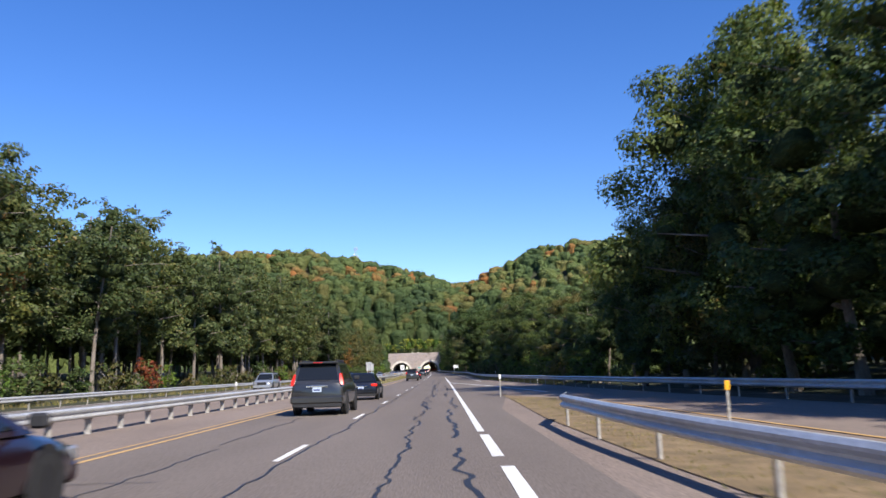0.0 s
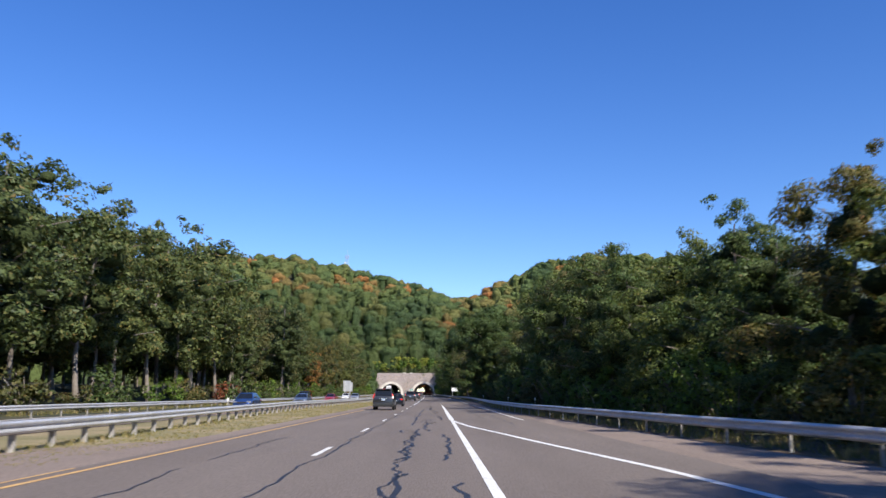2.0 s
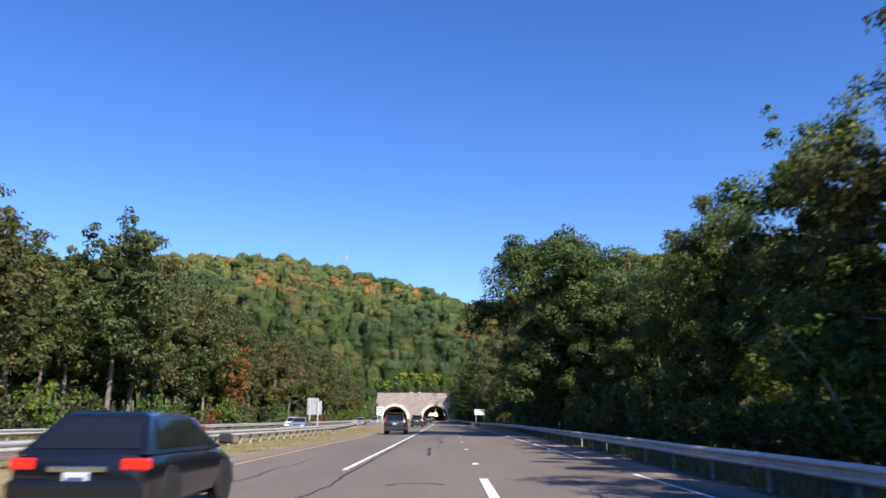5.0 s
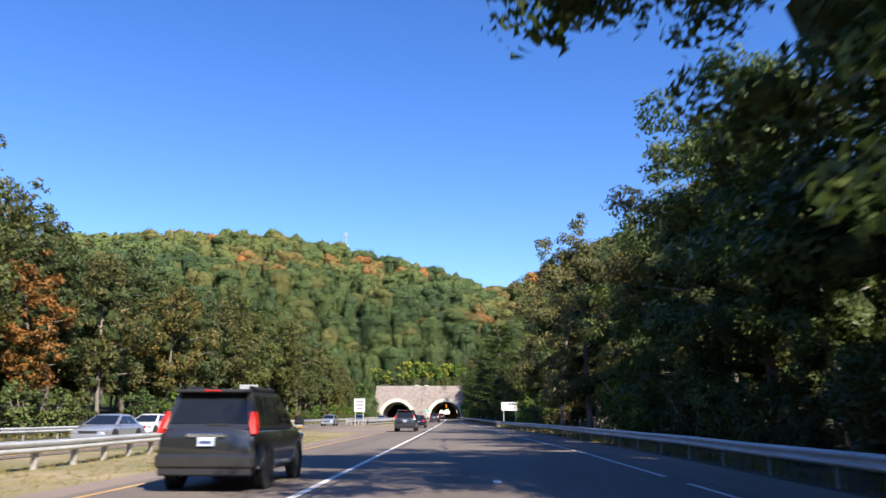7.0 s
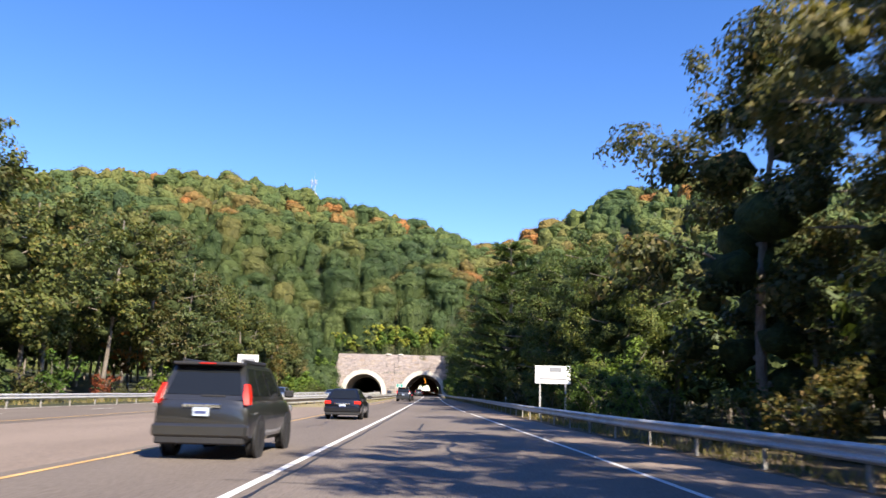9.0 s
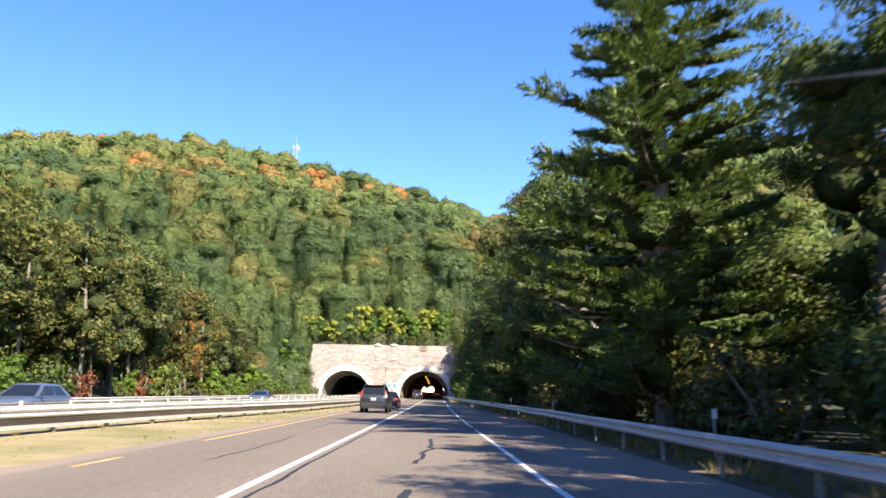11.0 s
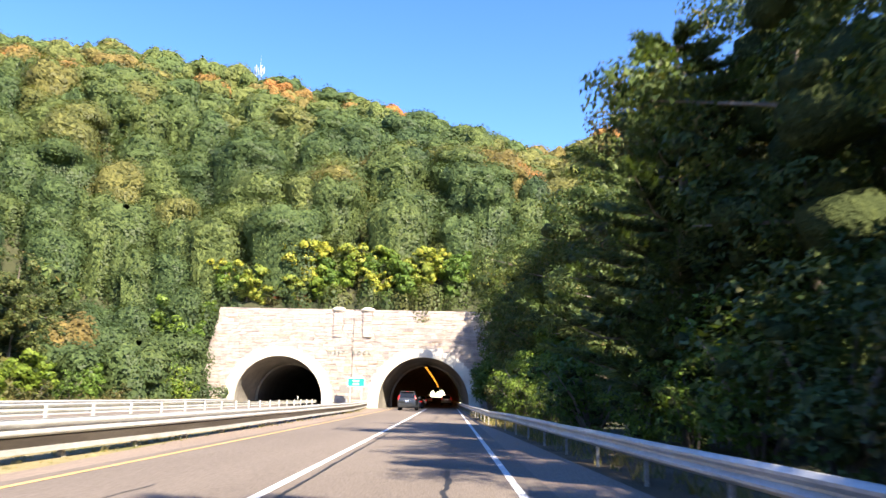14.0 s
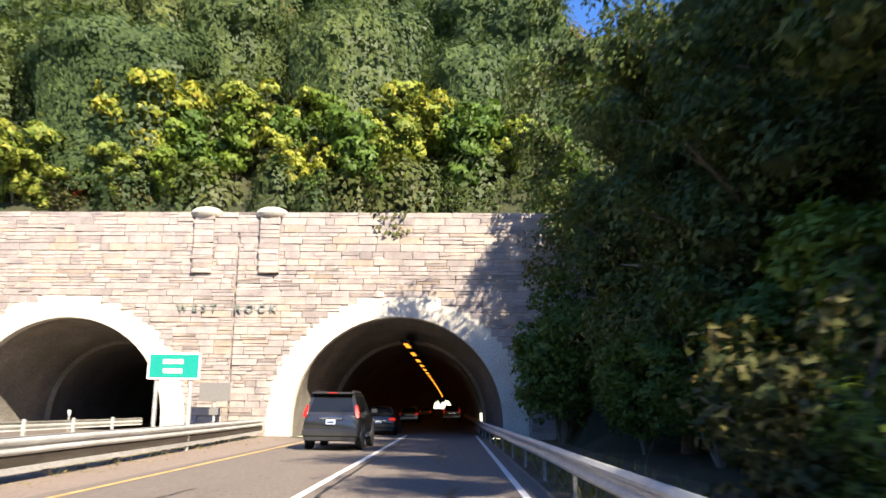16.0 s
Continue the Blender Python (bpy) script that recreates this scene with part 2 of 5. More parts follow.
def part(name, bm, material, parent=None, label="", flat=False):
    me = bpy.data.meshes.new(name)
    bmesh.ops.recalc_face_normals(bm, faces=bm.faces[:])
    bm.to_mesh(me)
    bm.free()
    if not flat:
        for p in me.polygons:
            p.use_smooth = True
        me.set_sharp_from_angle(angle=radians(35))
    return link(name, me, material, parent, label)


def pydata(name, verts, faces, material, parent=None, label="", smooth=False):
    me = bpy.data.meshes.new(name)
    me.from_pydata([tuple(v) for v in verts], [], faces)
    me.update()
    if smooth:
        for p in me.polygons:
            p.use_smooth = True
    return link(name, me, material, parent, label)


def box(bm, x0, y0, z0, x1, y1, z1, bev=0.0):
    vs = [bm.verts.new(c) for c in ((x0, y0, z0), (x1, y0, z0), (x1, y1, z0), (x0, y1, z0), (x0, y0, z1), (x1, y0, z1), (x1, y1, z1), (x0, y1, z1))]
    fs = [bm.faces.new([vs[i] for i in q]) for q in ((0, 3, 2, 1), (4, 5, 6, 7), (0, 1, 5, 4), (1, 2, 6, 5), (2, 3, 7, 6), (3, 0, 4, 7))]
    if bev:
        es = {e for f in fs for e in f.edges}
        bmesh.ops.bevel(bm, geom=list(es), offset=bev, segments=1, affect='EDGES')
    return vs


def box_mesh(name, *a, **kw):
    bm = bmesh.new()
    box(bm, *a, **kw)
    bmesh.ops.recalc_face_normals(bm, faces=bm.faces[:])
    me = bpy.data.meshes.new(name)
    bm.to_mesh(me)
    bm.free()
    return me


def empty(name, m, label, category, group="", kind=""):
    e = new(name)
    e.matrix_basis = m
    return tagged(e, label, category, group, kind)


def strip(name, left, right, s0, s1, step, z, material, parent=None, label="", thick=0.0):
    """A sheet along the road between two offsets (functions of s)."""
    n = max(1, int(math.ceil((s1 - s0) / step)))
    vs, fs = [], []
    for i in range(n + 1):
        s = s0 + (s1 - s0) * i / n
        vs += [W(left(s), s, z), W(right(s), s, z)]
    for i in range(n):
        fs.append((2 * i, 2 * i + 1, 2 * i + 3, 2 * i + 2))
    if thick:
        k = len(vs)
        vs += [v - Vector((0, 0, thick)) for v in vs]
        for i in range(n):
            fs.append((2 * i, 2 * i + 2, k + 2 * i + 2, k + 2 * i))
            fs.append((2 * i + 1, k + 2 * i + 1, k + 2 * i + 3, 2 * i + 3))
        fs += [(0, k, k + 1, 1), (2 * n, 2 * n + 1, k + 2 * n + 1, k + 2 * n)]
    return pydata(name, vs, fs, material, parent, label)


# ---------- ground ----------
def ground():
    xs = [-3000, -2000, -1400, -900, -600, -420, -320] + list(range(-260, -60, 8)) + list(np.arange(-60, 40, 2.5)) + list(range(40, 260, 8)) + [320, 420, 600, 900, 1400, 2000, 3000]
    ys = [-2500, -1200, -500, -250, -120] + list(range(-60, 440, 6)) + list(np.arange(440, 474, 3)) + [474, 475.6, 476.8, 479] + list(np.arange(482, 570, 4)) + list(range(575, 836, 12)) + [837.5, 842.5, 850, 880, 950, 1100, 1400, 2000, 3000, 4500]
    vs, fs = [], []
    for y in ys:
        for x in xs:
            vs.append((x, y, ground_z(x, y)))
    nx = len(xs)
    for j in range(len(ys) - 1):
        for i in range(nx - 1):
            u = (xs[i] + xs[i + 1]) / 2 - bend(ys[j])
            if ys[j] == 475.6 and -28.5 < u < 5.2:
                continue
            if ys[j] == 837.5 and -30 < u < 6:
                continue
            a = j * nx + i
            fs.append((a, a + 1, a + nx + 1, a + nx))
    ob = pydata("ground", vs, fs, M_SOIL, smooth=True)
    tagged(ob, "wooded ground with leaf litter and grass", "ground", kind="structure")


ground()


# ---------- roads ----------
def pave_r(s):
    return table(s, RAIL_R) - 0.35


road = strip("road", lambda s: -6.75 if s < 473 else -7.9, lambda s: table(s, [(-60, 2.2), (20, 2.2), (52, 5.0), (60, 6.0), (104, 5.3), (220, 5.6), (263, 4.3), (313, 2.4), (345, 1.9), (372, 1.5), (472, 1.25), (477, 1.9), (860, 1.9)]), -60, 860, 4, 0.0, M_ASPHALT)
tagged(road, "grey worn asphalt highway with tar-sealed cracks", "road", kind="structure")
sh_r = strip("shoulder_right", lambda s: 1.0, lambda s: max(1.4, pave_r(s)), -60, 474, 4, -0.012, M_SHOULDER)
tagged(sh_r, "brownish asphalt shoulder and merge lane", "shoulder", kind="structure")
sh_l = strip("shoulder_median", lambda s: table(s, [(-60, -16.0), (58, -16.0), (72, -7.6), (255, -7.6), (268, -16.0), (298, -16.0), (312, -7.4), (395, -7.4), (420, -9.0), (472, -9.3)]), lambda s: -6.7, -60, 473, 3, -0.012, M_SHOULDER)
tagged(sh_l, "brown asphalt median shoulder and crossover", "shoulder", kind="structure")
opp = strip("road_oncoming", lambda s: -23.0 if s < 470 else -24.9, lambda s: table(s, [(-60, -14.2), (300, -14.6), (420, -15.2), (860, -15.2)]), -60, 860, 4, -0.004, M_ASPHALT)
tagged(opp, "grey asphalt carriageway for oncoming traffic", "road", kind="structure")
verge = strip("verge_median", lambda s: -15.5, lambda s: -6.9, 60, 474, 3, -0.03, M_GRASS)
tagged(verge, "dry mown median grass", "grass verge", kind="structure")
island = strip("ramp_island", lambda s: table(s, [(-40, 5.3), (-10, 3.9), (2, 3.25), (14, 3.0), (28, 3.3), (36, 3.35)]), lambda s: table(s, [(-40, 10.5), (10, 6.91), (24.2, 6.47), (36, 3.5)]), -40, 36, 2, 0.006, M_DRY)
tagged(island, "dry tan grass island beside the on-ramp", "verge", kind="structure")
M_LITTER = two_scale("brown leaf litter and dirt", (0.075, 0.058, 0.035), (0.125, 0.092, 0.058), (0.19, 0.14, 0.09), 0.7, 24, 0.97, 0.7, 0.04)
verge_r = strip("verge_right", lambda s: table(s, [(-60, 2.2), (8, 2.6), (20, 2.6), (45, 5.0), (60, 6.0), (474, 1.0)]) , lambda s: table(s, RAIL_R) + 3.2, -60, 474, 3, -0.03, M_LITTER)
tagged(verge_r, "brown leaf litter and dirt below the guard rail", "verge", kind="structure")


def line(name, u, s0, s1, width, material, parent, step=4):
    f = u if callable(u) else (lambda s: u)
    return strip(name, lambda s: f(s) - width / 2, lambda s: f(s) + width / 2, s0, s1, step, 0.006, material, parent)


UL = -2.72
DASH0 = 4.3
k = -5
while DASH0 + 12.19 * k < 150:
    a = DASH0 + 12.19 * k
    line("lane_dash", UL, a, a + 3.05, 0.13, M_WHITE, road, 3.05)
    k += 1
line("lane_line", UL, 153, 478, 0.15, M_WHITE, road)
line("edge_line", 0.95, 9.5, 92, 0.17, M_WHITE, road)
line("edge_line", 0.95, 92, 118, 0.27, M_WHITE, road)
line("edge_line", 0.95, 118, 150, 0.2, M_WHITE, road)
for a in (-12, -6.4, -0.6):
    line("edge_dash", 1.02, a, a + 3.2, 0.2, M_WHITE, road, 3.2)
line("edge_dash", 0.98, 4.0, 8.6, 0.2, M_WHITE, road, 4)
for a in np.arange(156, 206, 12.19):
    line("merge_dot", 0.98, a, a + 0.9, 0.18, M_WHITE, road, 1)
line("gore_line", lambda s: table(s, [(40, 6.3), (48, 5.7), (62, 4.4), (72, 2.98), (76, 2.5), (82.4, 1.6), (86, 1.3), (90.5, 0.98)]), 40, 90.5, 0.2, M_WHITE, road, 1.5)
for a, b in ((92, 118), (121, 152), (160, 205), (207, 246), (249, 300), (304, 332), (334, 372), (374, 440), (441, 478)):
    line("edge_line", lambda s: table(s, EDGE_R), a, b, 0.13, M_WHITE, road)
line("ramp_yellow_line", lambda s: table(s, [(-40, 10.6), (18.6, 7.06), (24.2, 6.62)]), -40, 24.2, 0.12, M_YELLOW, road)
line("yellow_line", -6.35, -60, 298, 0.13, M_YELLOW, road)
line("yellow_line", -6.35, 322, 478, 0.13, M_YELLOW, road)
for a in (302, 308, 314):
    line("yellow_dash", -6.35, a, a + 2.2, 0.13, M_YELLOW, road)
line("yellow_line", -6.72, -60, 62, 0.07, M_YELLOW, road)
line("yellow_line", -15.4, -60, 478, 0.13, M_YELLOW, opp)
line("edge_line", -22.3, -60, 478, 0.13, M_WHITE, opp)
for a in np.arange(-40, 476, 12.19):
    line("lane_dash", -19.05, a, a + 3.05, 0.12, M_WHITE, opp, 3.05)


def cracks():
    """Tar-sealed seams and cracks: narrow wandering bands."""
    rng = np.random.default_rng(5)
    vs, fs = [], []

    def band(u0, s0, s1, width, wob, step=0.5, drift=0.0):
        prev = None
        ph = rng.random() * 90
        n = int((s1 - s0) / step)
        for i in range(n + 1):
            s = s0 + i * step
            x = u0 + drift * (s - s0) + wob * noise.noise((s * 0.35, ph, 0)) + wob * 0.5 * noise.noise((s * 1.3, ph, 5)) + 0.07 * min(1.0, wob * 5) * noise.noise((s * 4.1, ph, 7))
            w = width * (0.6 + 0.8 * abs(noise.noise((s * 0.8, ph, 9))))
            vs.extend((W(x - w / 2, s, 0.004), W(x + w / 2, s, 0.004)))
            k = len(vs)
            if prev:
                fs.append((k - 4, k - 3, k - 1, k - 2))
            prev = True

    band(UL + 0.24, -40, 150, 0.07, 0.16)
    band(UL + 0.28, 150, 474, 0.09, 0.05)
    for a in np.arange(-20, 460, 14):
        if rng.random() < 0.75:
            band(-0.35 + rng.normal() * 0.25, a, a + rng.uniform(6, 14), 0.13, 0.32, 0.3)
        if rng.random() < 0.85 and a < 120:
            band(0.4 + rng.normal() * 0.12, a, a + rng.uniform(7, 14), 0.12, 0.28, 0.3)
        if rng.random() < 0.75:
            band(-4.6 + rng.normal() * 0.2, a, a + rng.uniform(6, 14), 0.06, 0.25, 0.5)
        if rng.random() < 0.4 and 80 < a < 300:
            band(3.0 + rng.normal() * 0.6, a, a + rng.uniform(3, 9), 0.06, 0.4, 0.4)
    band(-1.05, 84, 125, 0.09, 0.12, 0.25)
    band(3.7, 84, 126, 0.06, 0.35, 0.4)
    band(2.9, 96, 150, 0.05, 0.4, 0.4)
    band(-0.65, -12, 80, 0.08, 0.3, 0.25)
    # short crooked branches where the seal was patched again and again
    for a in (74.5, 78, 85.6, 86.4, 87.3, 88.4, 89.6, 91.0, 92.4, 94, 97, 100.6, 101.4, 102.3, 104.5, 108, 112, 118, 131, 148, 170, 186, 187.5, 189, 192, 243, 262, 309, 333, 352, 384, 386, 391, 404, 421):
        u, s = rng.uniform(-1.1, 0.1), a
        turn = rng.uniform(-1.4, 1.4)
        bend = rng.uniform(-0.5, 0.5)
        for i in range(int(rng.uniform(4, 11))):
            u2, s2 = u + 0.16 * math.sin(turn), s + 0.3 * math.cos(turn)
            n = Vector((math.cos(turn), -math.sin(turn), 0)) * rng.uniform(0.03, 0.055)
            p0, p1 = W(u, s, 0.006), W(u2, s2, 0.006)
            vs.extend((p0 - n, p0 + n, p1 + n, p1 - n))
            k = len(vs)
            fs.append((k - 4, k - 3, k - 2, k - 1))
            u, s = u2, s2
            turn += bend + rng.normal() * 0.35
    for a in np.arange(-8, 300, 9):
        if rng.random() < 0.6:
            n = int(rng.uniform(4, 11))
            s = a + rng.random() * 4
            u = rng.uniform(-6, -1)
            for i in range(n):
                s2 = s + rng.normal() * 0.08
                vs.extend((W(u, s, 0.004), W(u, s + 0.03, 0.004), W(u + 0.35, s2 + 0.03, 0.004), W(u + 0.35, s2, 0.004)))
                k = len(vs)
                fs.append((k - 4, k - 1, k - 2, k - 3))
                s, u = s2, u + 0.35
    ob = pydata("crack_seal", vs, fs, M_TAR, road, "black tar crack sealant")
    ob["kind"] = "stuff"


cracks()


# ---------- guard rails ----------
def w_profile(side):
    """W-beam section: (across, up), bulging to the given side."""
    pts = [(0.0, 0.155), (0.03, 0.15), (0.082, 0.105), (0.082, 0.075), (0.015, 0.02), (0.015, -0.02), (0.082, -0.075), (0.082, -0.105), (0.03, -0.15), (0.0, -0.155)]
    return [(side * a, b) for a, b in pts]


def beam(name, path, s0, s1, prof, zc, material, parent, step=1.9, du=0.0, flare=None):
    n = max(1, int((s1 - s0) / step))
    vs, fs = [], []
    k = len(prof)
    for i in range(n + 1):
        s = s0 + (s1 - s0) * i / n
        wob = 0.02 * noise.noise((s * 0.13, zc, 1.7))
        for a, b in prof:
            uu = path(s) + du + a + wob + (flare(s)[0] if flare else 0)
            vs.append(W(uu, s, zc + b * (flare(s)[1] if flare else 1) + wob))
    for i in range(n):
        for j in range(k - 1):
            fs.append((i * k + j, i * k + j + 1, (i + 1) * k + j + 1, (i + 1) * k + j))
    ob = pydata(name, vs, fs, material, parent)
    md = ob.modifiers.new("gauge", 'SOLIDIFY')
    md.thickness = 0.008
    return ob


# colour for the shade in the gap under the median rail beam
M_GAP_SHADE = two_scale("dark rail gap strip", (0.035, 0.028, 0.022), (0.06, 0.048, 0.038), (0.1, 0.085, 0.07), 1.2, 20, 0.9, 0.5, 0.01, (1, 0.15, 3))
POST_ME = box_mesh("post", -0.075, -0.05, -0.3, 0.075, 0.05, 0.68, bev=0.008)
SLIM_ME = box_mesh("post", -0.03, -0.05, -0.3, 0.03, 0.05, 0.72, bev=0.006)
BLOCK_ME = box_mesh("blockout", -0.1, -0.075, 0.38, 0.1, 0.075, 0.7, bev=0.01)
for me in (POST_ME, SLIM_ME, BLOCK_ME):
    me.materials.append(M_POST)


PALE_ME = box_mesh("post", -0.05, -0.06, -0.3, 0.05, 0.06, 0.86, bev=0.008)
PALE_ME.materials.append(M_STEEL)


def guard_rail(label, pts, s0, s1, sides, spacing=1.905, rub=False, slim=False, zc=0.58, off=0.12, flare=None, post=None):
    e = empty("guard_rail", Matrix.Identity(4), label, "guard rail", "highway guard rails")
    f = lambda s: table(s, pts)
    for sd in sides:
        beam("rail_beam", f, s0, s1, w_profile(sd), zc, M_STEEL, e, du=sd * off, flare=flare)
        if rub:
            # added dark strip: stands for the shaded gap above the rub rail
            beam("gap_shade_strip", f, s0, s1, [(-sd * 0.05, 0.1), (sd * 0.03, 0.1), (sd * 0.03, -0.1), (-sd * 0.05, -0.1)], 0.36, M_GAP_SHADE, e, du=sd * off)
            beam("rub_rail", f, s0, s1, [(0, 0.06), (sd * 0.05, 0.055), (sd * 0.05, -0.055), (0, -0.06)], 0.2, M_STEEL, e, du=sd * off)
    for s in np.arange(s0 + 0.4, s1, spacing):
        m = Matrix.Translation(W(f(s), s, 0))
        link("post", post or (SLIM_ME if slim else POST_ME), None, e, m=m)
        if not slim:
            link("blockout", BLOCK_ME, None, e, m=m)
    return e


guard_rail("double-sided galvanised median guard rail on weathered posts", RAIL_M, -40, 262, (-1, 1), 2.3)
guard_rail("double-sided galvanised median guard rail with rub rail", RAIL_N, 306, 474, (-1, 1), 3.81, rub=True, zc=0.62)
guard_rail("low galvanised guard rail with pale posts beside the oncoming carriageway", RAIL_O, 306, 474, (-1,), 3.81, slim=True, zc=0.62, off=0.04, post=PALE_ME)
guard_rail("galvanised guard rail along the wooded far side", [(-60, -23.2), (480, -23.2)], -40, 468, (1,), 3.81, slim=True, off=0.04)
guard_rail("galvanised guard rail along the shoulder by the woods", RAIL_R, -40, 530, (-1,), 3.81, slim=True, off=0.05)
guard_rail("galvanised guard rail with a turned-down end on the ramp island", [(-30, 5.3), (0, 3.5), (6, 3.15), (12.8, 3.1)], -28, 12.8, (-1,), 3.81, slim=True, off=0.05,
           flare=lambda s: (0.45 * smooth(11.5, 12.9, s) ** 2, 1.0))


# ---------- tunnel portal ----------
ARCHES = ((-3.1, 5.25, 5.9), (-20.1, 5.15, 5.75))     # centre, half width, crown height
U0_TOP, U0_BASE, U1 = -27.5, -30.1, 6.4
TOP = 11.35


def arch_z(du, half, crown, spring=0.7):
    """Height of the arch at du from its centre, or 0 outside it."""
    if abs(du) >= half:
        return 0.0
    return spring + (crown - spring) * (1 - (du / half) ** 2) ** 0.5


def arch_curve(c, half, crown, n=28, spring=0.7):
    pts = [(c - half, -0.1)]
    for i in range(n + 1):
        a = math.pi * (1 - i / n)
        pts.append((c + half * math.cos(a), spring + (crown - spring) * math.sin(a)))
    pts.append((c + half, -0.1))
    return pts


def portal():
    e = empty("tunnel_portal", Matrix.Translation(W(0, PORTAL)), "pale rusticated stone twin tunnel portal", "tunnel portal", kind="structure")
    org = W(0, PORTAL)
    # core wall in upright slices above the openings
    us = sorted(set([round(x, 3) for x in np.linspace(U0_BASE, U1, 80)] + [c + sgn * (h + 0.5) for c, h, t in ARCHES for sgn in (-1, 1)]))
    bm = bmesh.new()
    for a, b in zip(us[:-1], us[1:]):
        mid = (a + b) / 2
        za = max(arch_z(a - c, h + 0.5, t + 0.5) for c, h, t in ARCHES) if any(abs(mid - c) < h + 0.5 for c, h, t in ARCHES) else -0.3
        zb = max(arch_z(b - c, h + 0.5, t + 0.5) for c, h, t in ARCHES) if any(abs(mid - c) < h + 0.5 for c, h, t in ARCHES) else -0.3
        ta = TOP * min(1, max(0.02, (a - U0_BASE) / (U0_TOP - U0_BASE)))
        tb = TOP * min(1, max(0.02, (b - U0_BASE) / (U0_TOP - U0_BASE)))
        vs = [bm.verts.new(p) for p in ((a, 0.05, za), (b, 0.05, zb), (b, 0.05, tb), (a, 0.05, ta), (a, 1.9, za), (b, 1.9, zb), (b, 1.9, tb), (a, 1.9, ta))]
        for q in ((0, 1, 2, 3), (7, 6, 5, 4), (0, 4, 5, 1), (3, 2, 6, 7)):
            bm.faces.new([vs[i] for i in q])
    bmesh.ops.remove_doubles(bm, verts=bm.verts[:], dist=0.002)
    part("core_wall", bm, M_MORTAR, e, flat=True)
    # smooth concrete rings round the openings
    for c, h, t in ARCHES:
        bm = bmesh.new()
        inner = arch_curve(c, h, t)
        outer = arch_curve(c, h + 1.4, t + 1.3)
        rows = []
        for (a, z), (a2, z2) in zip(inner, outer):
            rows.append([bm.verts.new(p) for p in ((a, 0.42, z), (a, -0.03, z), (a + (a2 - a) * 0.02, -0.07, z + (z2 - z) * 0.02), (a2, -0.07, z2), (a2, 0.06, z2))])
        for r0, r1 in zip(rows[:-1], rows[1:]):
            for i in range(4):
                bm.faces.new((r0[i], r1[i], r1[i + 1], r0[i + 1]))
        part("arch_ring", bm, M_CONCRETE, e, "smooth pale concrete arch ring")
        # inner face that narrows to the tube, and the tube itself
        bm = bmesh.new()
        small = arch_curve(c + 0.05, h - 0.95, t - 0.75)
        rows = []
        for (a, z), (a2, z2) in zip(inner, small):
            rows.append([bm.verts.new(p) for p in ((a, 0.4, z), (a, 2.2, z), (a + (a2 - a) * 0.75, 7.0, z + (z2 - z) * 0.75), (a2, 7.15, z2))])
        for r0, r1 in zip(rows[:-1], rows[1:]):
            for i in range(3):
                bm.faces.new((r0[i], r1[i], r1[i + 1], r0[i + 1]))
        part("throat", bm, M_THROAT, e, "dark grey concrete reveal")
        bm = bmesh.new()
        stations = [7.15, 12, 30, 60, 100, 150, 200, 260, 320, 364]
        rows = []
        for st in stations:
            p0 = W(0, PORTAL + st) - org
            rows.append([bm.verts.new((a + p0.x, st, z + p0.z)) for a, z in small])
        for r0, r1 in zip(rows[:-1], rows[1:]):
            for i in range(len(r0) - 1):
                bm.faces.new((r0[i], r0[i + 1], r1[i + 1], r1[i]))
        part("tube_lining", bm, M_TUBE, e, "dark grey tunnel lining")
    # coping and the two short buttresses between the tubes
    for a in (-13.35, -9.9):
        bm = bmesh.new()
        bmesh.ops.create_uvsphere(bm, u_segments=16, v_segments=8, radius=1.0)
        bmesh.ops.transform(bm, matrix=Matrix.Translation((a, 0.1, 11.3)) @ Matrix.Diagonal((0.85, 0.62, 0.36, 1)), verts=bm.verts[:])
        part("buttress_cap", bm, M_CONCRETE, e, "rounded pale capstone")
    # stones, course by course
    rng = np.random.default_rng(11)
    shared = []
    for k in range(10):
        bm = bmesh.new()
        vs = box(bm, -0.5, -0.5, -0.5, 0.5, 0.5, 0.5)
        for v in vs:
            if v.co.y < 0:
                v.co += Vector((rng.normal() * 0.008, rng.normal() * 0.07, rng.normal() * 0.02))
        bmesh.ops.bevel(bm, geom=[ed for ed in bm.edges if all(v.co.y < 0.2 for v in ed.verts)], offset=0.03, segments=1, affect='EDGES')
        bmesh.ops.recalc_face_normals(bm, faces=bm.faces[:])
        me = bpy.data.meshes.new("stone")
        bm.to_mesh(me)
        bm.free()
        me.materials.append(M_STONE)
        shared.append(me)
    far_v, far_f, count = [], [], 0
    for a in (-13.35, -9.9):
        zz = 8.1
        while zz < 11.2:
            hg = min(rng.choice([0.22, 0.28, 0.36]), 11.25 - zz)
            link("buttress_stone", shared[rng.integers(10)], None, e, m=Matrix.Translation((a + rng.normal() * 0.02, -0.08, zz + hg / 2)) @ Matrix.Diagonal((1.02, 0.34 + 0.05 * rng.random(), hg - 0.02, 1)))
            zz += hg
    z = -0.1
